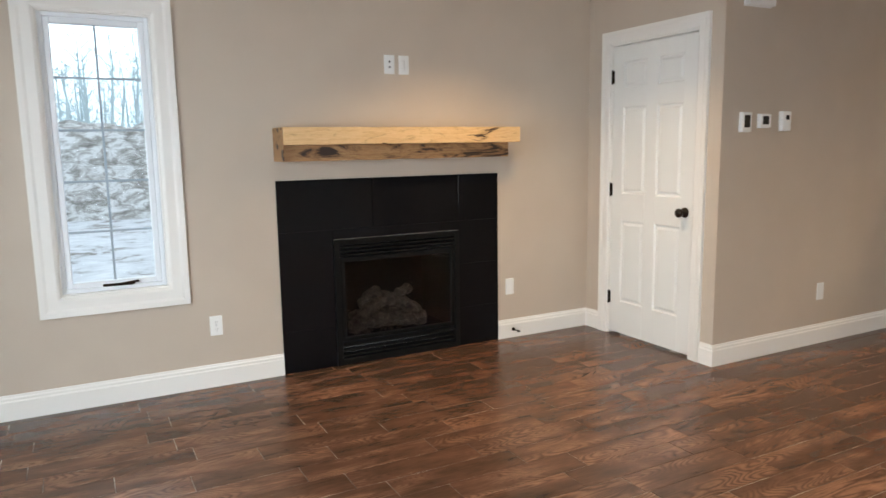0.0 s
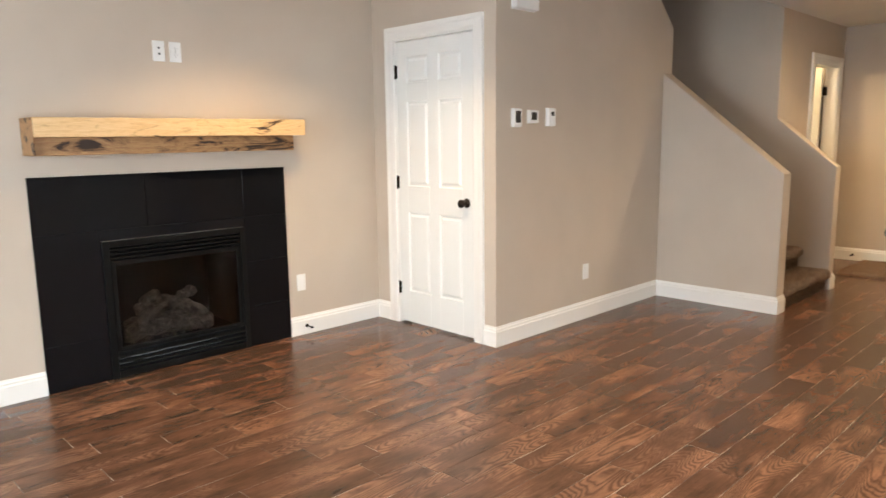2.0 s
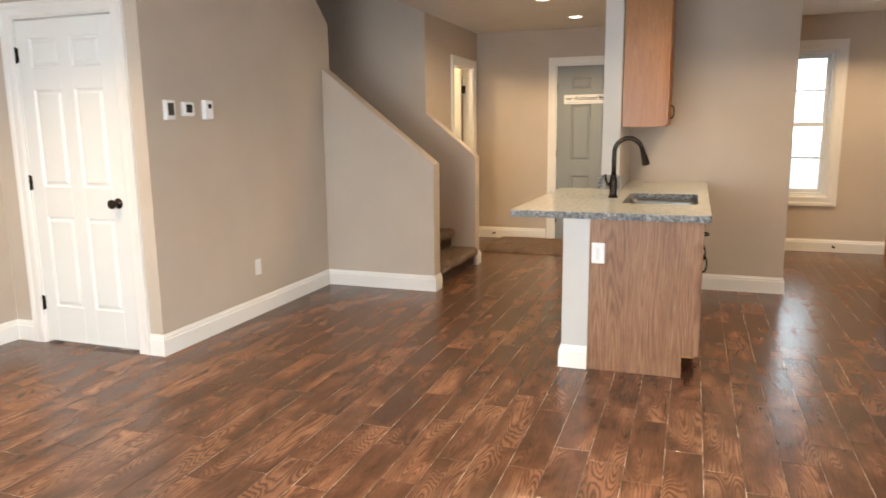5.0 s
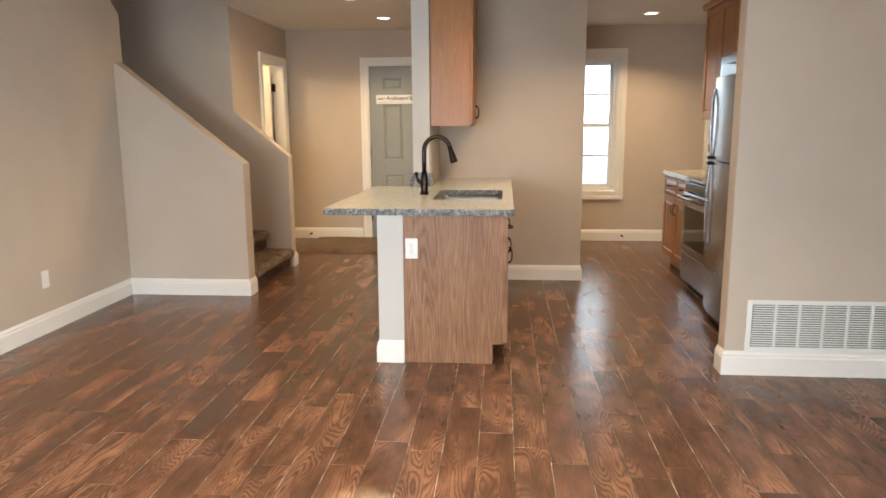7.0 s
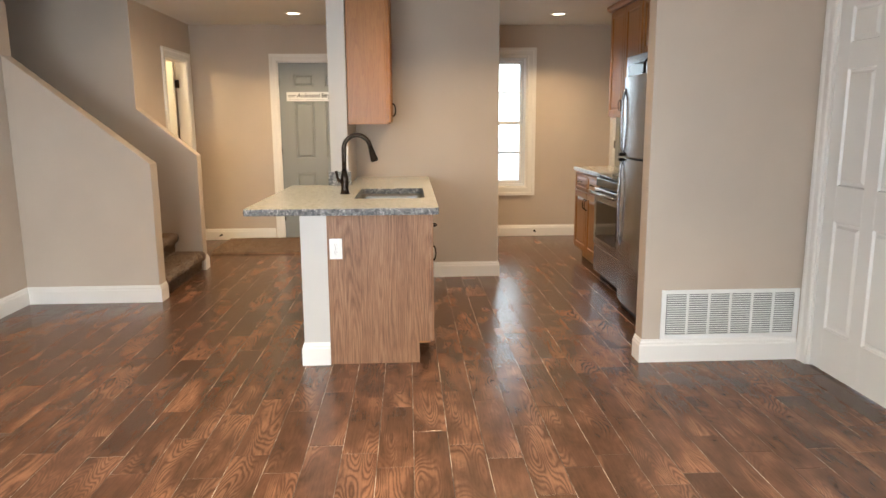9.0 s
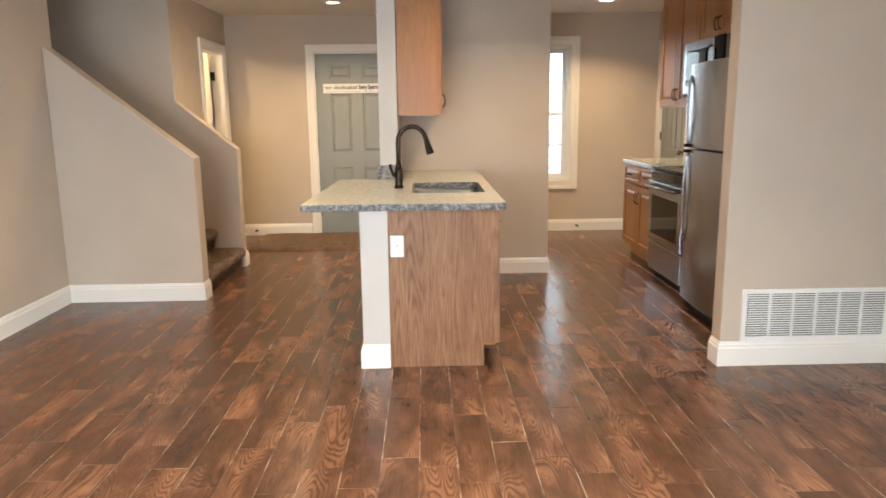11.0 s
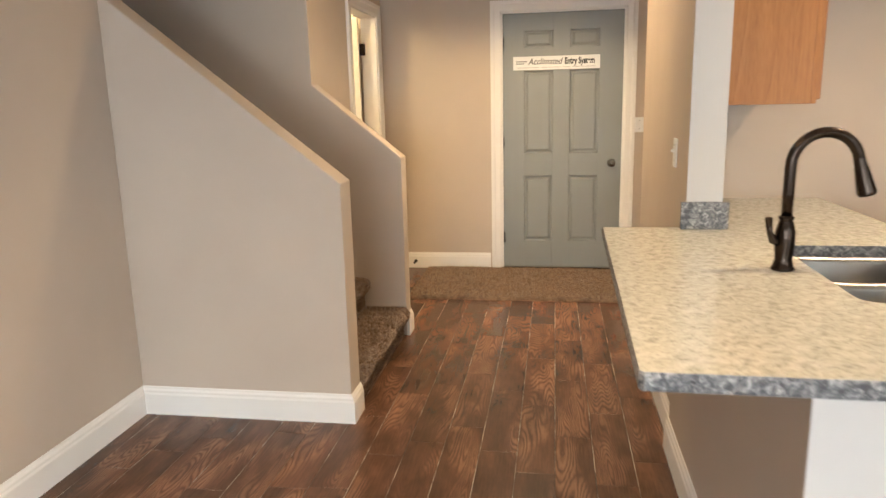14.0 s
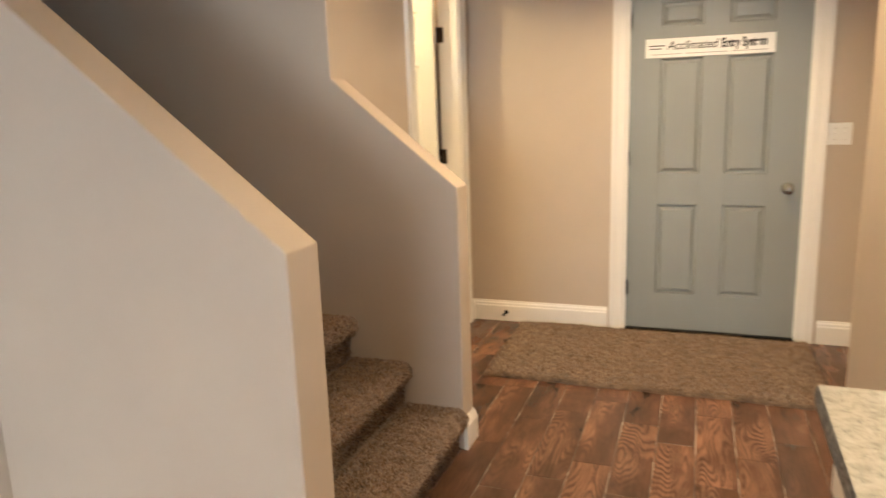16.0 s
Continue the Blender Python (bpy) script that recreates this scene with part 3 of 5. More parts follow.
# grey steel door in the kitchen corner
garage = six_panel_door("door_5", 0.80, 2.03, 0.044, DOOR_GREY, "closed grey steel door in the kitchen corner")
garage.matrix_basis = pose(KX + 0.02, 4.901, 0.014, 0, 0, -90)
for hz in (0.25, 1.08, 1.83):
    hinge(garage, -0.004, -0.012, hz, BRONZE)
knob(garage, 0.735, 0.93, -1, CHROME)
structure("door_jamb_5", jamb(4.085, 4.917, 2.066, lambda bm, a, b, c, d: add_box(bm, KX, KX + 0.14, a, b, c, d)), TRIM, "white jamb of the kitchen door", "door frame")
casing("door_casing_5", [(4.09, 0), (4.09, 2.06), (4.912, 2.06), (4.912, 0)], lambda a, b, h: (KX - h, a, b), "white moulded casing round the grey kitchen door")

# ---- windows ----


def window_unit(name, lo, hi, z0, z1, to, label, rows, cols, double_hung, grid=None):
    """A vinyl window in a lined opening; to(a, d, z) places a point a along the wall, d out of the room and z up."""
    win = empty(name, label, "window", kind="structure")

    def block(bm, a0, a1, d0, d1, c0, c1, bevel=0.0):
        p, q = to(a0, d0, c0), to(a1, d1, c1)
        add_box(bm, min(p[0], q[0]), max(p[0], q[0]), min(p[1], q[1]), max(p[1], q[1]), c0, c1, bevel, 1)

    def ring(bm, a0, a1, c0, c1, w, d0, d1, bevel=0.0):
        block(bm, a0, a0 + w, d0, d1, c0, c1, bevel)
        block(bm, a1 - w, a1, d0, d1, c0, c1, bevel)
        block(bm, a0 + w, a1 - w, d0, d1, c0, c0 + w, bevel)
        block(bm, a0 + w, a1 - w, d0, d1, c1 - w, c1, bevel)

    bm = bmesh.new()
    ring(bm, lo, hi, z0, z1, 0.016, 0.0, 0.13)
    part("window_reveal", bm, TRIM, win)
    bm = bmesh.new()
    ring(bm, lo + 0.016, hi - 0.016, z0 + 0.016, z1 - 0.016, 0.022, 0.028, 0.125, 0.003)
    part("window_frame", bm, VINYL, win)
    a0, a1, c0, c1 = lo + 0.038, hi - 0.038, z0 + 0.038, z1 - 0.038
    if double_hung:
        mid = (c0 + c1) / 2
        sashes = [(c0, mid + 0.02, 0.055, 0.085), (mid - 0.02, c1, 0.087, 0.117)]
    else:
        sashes = [(c0, c1, 0.035, 0.08)]
    for s0, s1, d0, d1 in sashes:
        bm = bmesh.new()
        w = 0.043 if double_hung else 0.031
        half = 0.0095 if double_hung else 0.006
        ring(bm, a0, a1, s0, s1, w, d0, d1, 0.004)
        sash = part("sash", bm, VINYL, win)
        dm = (d0 + d1) / 2
        bm = bmesh.new()
        block(bm, a0 + w - 0.004, a1 - w + 0.004, dm - 0.002, dm + 0.002, s0 + w - 0.004, s1 - w + 0.004)
        pane = part("pane", bm, GLASS, sash)
        pane.visible_shadow = False
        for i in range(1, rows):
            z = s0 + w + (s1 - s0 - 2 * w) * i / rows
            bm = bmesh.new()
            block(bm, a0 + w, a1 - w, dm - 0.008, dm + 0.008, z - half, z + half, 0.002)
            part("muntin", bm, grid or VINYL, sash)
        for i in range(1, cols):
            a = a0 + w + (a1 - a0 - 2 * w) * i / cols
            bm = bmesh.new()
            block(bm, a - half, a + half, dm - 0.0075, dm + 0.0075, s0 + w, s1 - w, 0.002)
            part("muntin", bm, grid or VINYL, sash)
    return win, block


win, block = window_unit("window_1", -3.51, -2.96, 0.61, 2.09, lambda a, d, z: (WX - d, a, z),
                         "tall white casement window with ten panes", 5, 2, False, GRID_BACKLIT)
bm = bmesh.new()
block(bm, -3.30, -3.14, 0.02, 0.055, 0.648, 0.662, 0.004)
block(bm, -3.24, -3.15, 0.005, 0.03, 0.650, 0.658, 0.003)
add_cyl(bm, (WX - 0.03, -3.22, 0.655), (WX - 0.012, -3.12, 0.668), 0.006, n=10)
part("crank_handle", bm, BRONZE, win, "dark folding crank handle")
bm = bmesh.new()
block(bm, -3.495, -3.478, 0.03, 0.05, 0.80, 0.88, 0.004)
part("sash_lock", bm, VINYL, win)
casing("window_casing_1", [(-3.505, 0.615), (-3.505, 2.085), (-2.965, 2.085), (-2.965, 0.615)], lambda a, b, h: (WX + h, a, b), "white moulded casing round the casement window", True)

win, block = window_unit("window_2", 3.69, 4.355, 0.59, 2.11, lambda a, d, z: (a, FAR + d, z),
                         "white double-hung kitchen window with divided sashes", 2, 1, True)
casing("window_casing_2", [(3.695, 0.595), (3.695, 2.105), (4.35, 2.105), (4.35, 0.595)], lambda a, b, h: (a, FAR - h, b), "white moulded casing round the kitchen window", True)

# two unseen openings, added round the daylight lamps
win, block = window_unit("window_3", -3.5, -1.7, 0.02, 2.1, lambda a, d, z: (EX + d, a, z),
                         "unseen wide east opening, added for daylight", 1, 2, False)

win, block = window_unit("window_4", 0.35, 2.65, 0.55, 2.1, lambda a, d, z: (a, BACK - d, z),
                         "unseen wide rear window, added for daylight", 1, 2, False)

# ---- fireplace ----
FX = WX + 0.010     # face of the tile
fire = empty("fireplace", "black tiled gas fireplace with ceramic logs behind glass", "fireplace", (WX, -1.57, 0))


def fpart(name, bm, material, label="", smooth=False, parent=None):
    ob = part(name, bm, material, parent or fire, label, smooth)
    if parent is None:
        ob.matrix_parent_inverse = Matrix.Translation(fire.location).inverted()
    return ob


def tile_row(cuts, z0, z1):
    for a, b in zip(cuts, cuts[1:]):
        fpart("tile", box(WX + 0.001, FX, a + 0.0012, b - 0.0012, z0 + 0.0012, z1 - 0.0012, 0.0012, 1), TILE_BLACK)


tile_row([-2.345, -1.735, -1.115, -0.80], 0.872, 1.185)
for za, zb in ((0.0, 0.27), (0.27, 0.575), (0.575, 0.872)):
    tile_row([-1.115, -0.80], za, zb)
for za, zb in ((0.0, 0.26), (0.26, 0.872)):
    tile_row([-2.345, -2.005], za, zb)
tile_row([-2.005, -1.115], 0.81, 0.872)
fpart("tile_backing", box(WX + 0.0002, WX + 0.004, -2.344, -2.0, 0.0, 1.184), DARK_GAP)
fpart("tile_backing", box(WX + 0.0002, WX + 0.004, -1.12, -0.801, 0.0, 1.184), DARK_GAP)
fpart("tile_backing", box(WX + 0.0002, WX + 0.004, -2.0, -1.12, 0.812, 1.184), DARK_GAP)
# metal surround of the insert
bm = bmesh.new()
add_box(bm, WX - 0.02, FX + 0.012, -2.003, -1.965, 0.0, 0.808, 0.003)
add_box(bm, WX - 0.02, FX + 0.012, -1.155, -1.117, 0.0, 0.808, 0.003)
add_box(bm, WX - 0.02, FX + 0.012, -1.965, -1.155, 0.772, 0.808, 0.003)
add_box(bm, WX - 0.02, FX + 0.012, -1.965, -1.155, 0.002, 0.045, 0.003)
fpart("surround_frame", bm, BLACK_METAL)
for i in range(3):
    z = 0.700 + i * 0.024
    fpart("louver", prism([(FX - 0.02, z), (FX + 0.016, z + 0.004), (FX + 0.016, z + 0.012), (FX - 0.02, z + 0.018)], "y", -1.964, -1.156), BLACK_METAL)
for i in range(3):
    z = 0.055 + i * 0.030
    fpart("louver", prism([(FX - 0.02, z), (FX + 0.014, z + 0.003), (FX + 0.014, z + 0.012), (FX - 0.02, z + 0.022)], "y", -1.964, -1.156), BLACK_METAL)
bm = bmesh.new()
add_box(bm, FX - 0.025, FX + 0.006, -1.963, -1.935, 0.155, 0.694, 0.003)
add_box(bm, FX - 0.025, FX + 0.006, -1.185, -1.157, 0.155, 0.694, 0.003)
add_box(bm, FX - 0.025, FX + 0.006, -1.935, -1.185, 0.662, 0.694, 0.003)
add_box(bm, FX - 0.025, FX + 0.006, -1.935, -1.185, 0.155, 0.180, 0.003)
fpart("glass_frame", bm, BLACK_METAL)
fpart("glass", box(FX - 0.014, FX - 0.010, -1.936, -1.184, 0.179, 0.663), FIRE_GLASS, "dark fireplace glass")
BRICK_IN = paint("firebox_lining", (0.005, 0.006, 0.007), 0.9, 0.2, 0.3)
bm = bmesh.new()
add_box(bm, WX - 0.50, WX - 0.47, -1.97, -1.15, 0.0, 0.79)
add_box(bm, WX - 0.47, WX - 0.02, -1.985, -1.955, 0.0, 0.79)
add_box(bm, WX - 0.47, WX - 0.02, -1.165, -1.135, 0.0, 0.79)
add_box(bm, WX - 0.47, WX - 0.02, -1.955, -1.165, 0.76, 0.79)
add_box(bm, WX - 0.47, WX - 0.02, -1.955, -1.165, 0.12, 0.15)
fpart("firebox", bm, BRICK_IN)
LOG = mat("ceramic_log", (0.30, 0.24, 0.19), 0.9)
n = Nodes(LOG)
v = n.coords((1, 1, 1))
bark = n.noise(v, 26, 5, 0.7, 0.6)
n.colour(n.ramp(bark, [(0.35, (0.035, 0.03, 0.026)), (0.55, (0.115, 0.10, 0.085)), (0.75, (0.25, 0.225, 0.195))]))
n.bump(bark, 0.8, 0.02)


def log(p, q, r, seed):
    """A rough ceramic log with bark, cut ends and a bend."""
    rng = random.Random(seed)
    p, q = Vector(p), Vector(q)
    k = 12
    pts, rad = [], []
    for i in range(k + 1):
        f = i / k
        pts.append(p.lerp(q, f) + Vector((rng.uniform(-1, 1), rng.uniform(-1, 1), rng.uniform(-1, 1))) * 0.007 + Vector((0, 0, 0.02 * math.sin(f * math.pi))))
        rad.append(r * (0.9 + 0.2 * rng.random()) * (0.86 if i in (0, k) else 1))
    bm = tube(pts, r, 14, rad)
    for vert in bm.verts:
        vert.co += Vector((noise.noise(vert.co * 30), noise.noise(vert.co * 30 + Vector((9, 0, 0))), noise.noise(vert.co * 30 + Vector((0, 9, 0))))) * 0.011
    return bm


for i, (p, q, r) in enumerate((((-1.36, -1.86, 0.205), (-1.33, -1.32, 0.200), 0.050),
                               ((-1.46, -1.80, 0.215), (-1.44, -1.38, 0.215), 0.058),
                               ((-1.32, -1.80, 0.255), (-1.46, -1.52, 0.345), 0.042),
                               ((-1.33, -1.36, 0.245), (-1.47, -1.60, 0.355), 0.044),
                               ((-1.42, -1.76, 0.32), (-1.40, -1.62, 0.41), 0.036),
                               ((-1.40, -1.52, 0.32), (-1.44, -1.38, 0.40), 0.034))):
    fpart("log", log(p, q, r, i + 3), LOG, "pale ceramic log", True)
bm = bmesh.new()
rng = random.Random(4)
for i in range(60):
    c = Vector((WX - 0.12 - 0.10 * rng.random(), -1.86 + 0.55 * rng.random(), 0.158))
    bmesh.ops.create_icosphere(bm, subdivisions=1, radius=0.010 + 0.012 * rng.random(), matrix=Matrix.Translation(c))
ob = fpart("embers", bm, LOG)
tagged(ob, "loose pale ember pieces", kind="stuff")

# mantel: a thick slab over a lower beam
mantel = empty("mantel", "rustic maple mantel beam with dark knots and bark", "mantel", (WX, -1.55, 1.30))


def mpart(name, bm, label=""):
    rng = random.Random(len(name))
    bmesh.ops.subdivide_edges(bm, edges=[e for e in bm.edges if abs((e.verts[0].co - e.verts[1].co).y) > 0.5], cuts=40, use_grid_fill=True)
    for vert in bm.verts:
        vert.co.z += 0.0022 * noise.noise(Vector((0, vert.co.y * 6, len(name))))
        vert.co.x += 0.0022 * noise.noise(Vector((3, vert.co.y * 6, len(name))))
    ob = part(name, bm, MANTEL_W if name == "shelf_slab" else BEAM_W, mantel, label)
    ob.matrix_parent_inverse = Matrix.Translation(mantel.location).inverted()
    return ob


mpart("shelf_slab", box(WX, -0.985, -2.34, -0.752, 1.392, 1.492, 0.003, 1), "pale maple shelf slab")
# thin added board in the darker beam wood over the mantel's end
ob = part("end_grain", box(WX, -0.987, -2.3445, -2.341, 1.300, 1.490, 0.001, 1), BEAM_W, mantel, "darker board laid over the mantel's end")
ob.matrix_parent_inverse = Matrix.Translation(mantel.location).inverted()
mpart("lower_beam", box(WX, -1.055, -2.339, -0.800, 1.298, 1.3915, 0.003, 1), "knotty darker lower beam")

# ---- small wall fittings ----


def to_wall(bm, m):
    bmesh.ops.transform(bm, matrix=m, verts=bm.verts)
    return bm


def outlet(m, label, kind="outlet"):
    """A cover plate with its fittings; x across, z up, front towards -y."""
    w = {"outlet": 0.071, "blank": 0.071, "switch": 0.071, "double": 0.116, "cable": 0.071}[kind]
    thing = empty({"outlet": "wall_outlet", "blank": "blank_plate", "switch": "light_switch", "double": "double_light_switch", "cable": "cable_plate"}[kind], label,
                  {"outlet": "outlet", "blank": "wall plate", "switch": "light switch", "double": "light switch", "cable": "wall plate"}[kind])
    thing.matrix_basis = m
    part("cover_plate", box(-w / 2, w / 2, -0.006, 0.0005, -0.058, 0.058, 0.0025, 2), PLASTIC, thing)
    if kind == "outlet":
        for z in (-0.020, 0.020):
            bm = bmesh.new()
            add_cyl(bm, (0, -0.0075, z), (0, -0.003, z), 0.0165, n=20)
            sock = part("socket", bm, PLASTIC, thing)
            for x in (-0.0064, 0.0064):
                part("slot", box(x - 0.0012, x + 0.0012, -0.0079, -0.0072, z - 0.001, z + 0.007), SLOT_SHADE, sock)
            part("slot", cyl((0, -0.0079, z - 0.009), (0, -0.0072, z - 0.009), 0.0026, n=10), SLOT_SHADE, sock)
        part("screw", cyl((0, -0.0068, 0), (0, -0.005, 0), 0.003, n=10), CHROME, thing)
    elif kind in ("switch", "double"):
        for x in ((0,) if kind == "switch" else (-0.023, 0.023)):
            part("toggle", to_wall(box(-0.005, 0.005, -0.016, 0, -0.006, 0.006, 0.0015, 1), pose(x, -0.005, 0.004, -25)), PLASTIC, thing)
            for z in (-0.030, 0.030):
                part("screw", cyl((x, -0.0068, z), (x, -0.005, z), 0.003, n=10), CHROME, thing)
    elif kind == "cable":
        for z in (-0.016, 0.018):
            part("port", cyl((0, -0.009, z), (0, -0.005, z), 0.006, n=12), DARK_GAP, thing)
    else:
        for z in (-0.030, 0.030):
            part("screw", cyl((0, -0.0068, z), (0, -0.005, z), 0.003, n=10), PLASTIC, thing)
    return thing


def on_west(y, z):
    return pose(WX, y, z, 0, 0, 90)


outlet(on_west(-1.592, 1.882), "white two-port cable plate above the mantel", "cable")
outlet(on_west(-1.493, 1.882), "white duplex outlet above the mantel")
outlet(on_west(-2.73, 0.362), "white duplex outlet low beside the fireplace")
outlet(on_west(-0.70, 0.374), "white blank plate low beside the fireplace", "blank")
outlet(pose(0, 1.02, 0.36, 0, 0, 90), "white plate low on the stair wall", "blank")
outlet(pose(2.533, 0.556, 0.675, 0, 0, 0), "white duplex outlet on the oak end panel")
outlet(pose(2.558, FAR, 1.172), "white double switch plate beside the entry door", "double")
outlet(pose(2.365, 2.27, 1.165, 0, 0, -90), "white light switch on the wing wall", "switch")


def thermostat(name, y, z, w, h, d, label, screen, button_rows):
    thing = empty(name, label, "thermostat")
    thing.matrix_basis = pose(0, y, z, 0, 0, 90)
    part("back_plate", box(-w / 2 - 0.003, w / 2 + 0.003, -0.005, 0, -h / 2 - 0.003, h / 2 + 0.003, 0.002, 1), PLASTIC, thing)
    part("body", box(-w / 2, w / 2, -d, -0.005, -h / 2, h / 2, 0.006, 3), PLASTIC, thing)
    a, b, c, e = screen
    part("display", box(a, b, -d - 0.001, -d + 0.002, c, e, 0.0006, 1), SCREEN, thing, "dark display window")
    for x, z2 in button_rows:
        part("button", box(x - 0.006, x + 0.006, -d - 0.002, -d + 0.001, z2 - 0.004, z2 + 0.004, 0.001, 1), PLASTIC, thing)
    return thing


thermostat("thermostat", 0.190, 1.487, 0.082, 0.115, 0.026, "white wall thermostat with a tall dark display", (-0.026, 0.026, -0.032, 0.042), [(-0.018, -0.045), (0.0, -0.045), (0.018, -0.045)])
thermostat("thermostat", 0.357, 1.495, 0.098, 0.082, 0.026, "small white wall thermostat with a square display", (-0.030, 0.026, -0.022, 0.028), [(0.036, 0.012), (0.036, -0.012)])
thermostat("carbon_monoxide_alarm", 0.547, 1.494, 0.080, 0.118, 0.030, "white wall alarm with a small dark display", (-0.014, 0.020, 0.008, 0.036), [(0.0, -0.02), (0.0, -0.036)])
chime = empty("door_chime", "white plastic chime box high on the wall", "chime")
chime.matrix_basis = pose(0, 0.262, 2.235, 0, 0, 90)
part("body", box(-0.115, 0.115, -0.045, 0, -0.075, 0.075, 0.010, 3), PLASTIC, chime)
part("back_plate", box(-0.119, 0.119, -0.006, 0.0004, -0.079, 0.079, 0.003, 1), PLASTIC, chime)


def door_stop(m):
    thing = empty("door_stop", "dark bronze door stop on the baseboard", "door stop")
    thing.matrix_basis = m
    part("flange", cyl((0, 0, 0), (0, -0.008, 0), 0.014, 0.011, 16), BRONZE, thing)
    part("rod", cyl((0, -0.008, 0), (0, -0.062, 0), 0.0045, n=12), BRONZE, thing)
    part("rubber_tip", cyl((0, -0.060, 0), (0, -0.075, 0), 0.009, 0.008, 14), DARK_GAP, thing)


door_stop(pose(WX + 0.016, -0.677, 0.06, 0, 0, 90))
door_stop(pose(0.72, FAR - 0.016, 0.06))
door_stop(pose(4.46, FAR - 0.016, 0.06))

# return air grille
grille = empty("return_air_grille", "white metal return air grille with six louvred bays", "air grille", (4.369, 0.487, 0.134))


def gpart(name, bm, material, label=""):
    ob = part(name, bm, material, grille, label)
    ob.matrix_parent_inverse = Matrix.Translation(grille.location).inverted()
    return ob


gx0, gx1, gz0, gz1 = 4.369, 5.172, 0.136, 0.422
bm = bmesh.new()
add_box(bm, gx0, gx0 + 0.028, 0.477, 0.487, gz0, gz1, 0.002)
add_box(bm, gx1 - 0.028, gx1, 0.477, 0.487, gz0, gz1, 0.002)
add_box(bm, gx0 + 0.028, gx1 - 0.028, 0.477, 0.487, gz0, gz0 + 0.026, 0.002)
add_box(bm, gx0 + 0.028, gx1 - 0.028, 0.477, 0.487, gz1 - 0.024, gz1, 0.002)
gpart("frame", bm, PLASTIC)
gpart("backing", box(gx0 + 0.02, gx1 - 0.02, 0.4855, 0.4865, gz0 + 0.02, gz1 - 0.02), mat("grey_filter", (0.22, 0.23, 0.22), 0.9))
bay = (gx1 - gx0 - 0.056) / 6
for i in range(1, 6):
    x = gx0 + 0.028 + bay * i
    gpart("divider", box(x - 0.006, x + 0.006, 0.476, 0.4855, gz0 + 0.026, gz1 - 0.024), PLASTIC)
for k in range(6):
    for i in range(18):
        z = gz0 + 0.033 + i * 0.0128
        x = gx0 + 0.028 + bay * k
        gpart("slat", prism([(0.4775, z), (0.485, z + 0.0035), (0.485, z + 0.0048), (0.4775, z + 0.0058)], "x", x + 0.006, x + bay - 0.006), PLASTIC)

# recessed downlights
# ring and lens for every lamp, the unseen fill ones too
first = None
for lx, ly, watts, spread in DOWNLIGHTS:
    if first is None:
        first = empty("recessed_downlight", "lit white recessed ceiling downlight", "downlight", (lx, ly, CEIL), "ceiling downlights")
        part("trim_ring", lathe([(0.062, -0.001), (0.064, -0.006), (0.086, -0.004), (0.088, 0.0), (0.062, 0.0)], 32), PLASTIC, first)
        part("lens", lathe([(0.062, -0.0035), (0.061, -0.0005)], 32), LAMP_GLOW, first, "glowing frosted lens")
    else:
        copy_thing(first, pose(lx, ly, CEIL))

# ---- stairs ----
RISE, RUN = 0.178, 0.236
stairs = empty("carpeted_stairs", "stairs wrapped in brown frieze carpet", "stairs", (0.98, 2.74, 0), kind="structure")
for i in range(15):
    x1 = 0.998 - RUN * i
    y0 = 1.985 if x1 < -0.15 else 2.232
    x0 = x1 - RUN - 0.03
    z1 = RISE * (i + 1)
    bm = bmesh.new()
    prof = [(x0, z1 - RISE - 0.02), (x1 - 0.022, z1 - RISE)]
    for a in range(-90, 91, 15):
        prof.append((x1 - 0.016 + 0.042 * math.cos(radians(a)), z1 - 0.042 + 0.042 * math.sin(radians(a))))
    prof.append((x0, z1))
    cuts = 36
    rings = []
    for k in range(cuts + 1):
        y = y0 + (3.275 - y0) * k / cuts
        ring = []
        for j, (x, z) in enumerate(prof):
            w = 0.005 * noise.noise(Vector((x * 22, y * 22, z * 22)))
            ring.append(bm.verts.new((x + (w if 0 < j < len(prof) - 1 else 0), y, z + (w if j > 2 else 0))))
        rings.append(ring)
    for a, b in zip(rings, rings[1:]):
        for j in range(len(prof)):
            bm.faces.new((a[j], a[(j + 1) % len(prof)], b[(j + 1) % len(prof)], b[j]))
    bm.faces.new(rings[0])
    bm.faces.new(rings[-1])
    ob = part("step", bm, CARPET, stairs, smooth=True)
    ob.matrix_parent_inverse = Matrix.Translation(stairs.location).inverted()

PILE = mat("carpet_yarn", (0.25, 0.17, 0.11), 0.95)
n = Nodes(PILE)
yarn = n.add("ShaderNodeNewGeometry").outputs["Random Per Island"]
patch = n.noise(n.coords(), 16, 4, 0.7, 1.0)
n.colour(n.ramp(n.math("ADD", n.math("MULTIPLY", yarn, 0.6), n.math("MULTIPLY", patch, 0.55)),
                [(0.25, (0.062, 0.036, 0.021)), (0.52, (0.190, 0.112, 0.066)), (0.80, (0.37, 0.255, 0.165))]))


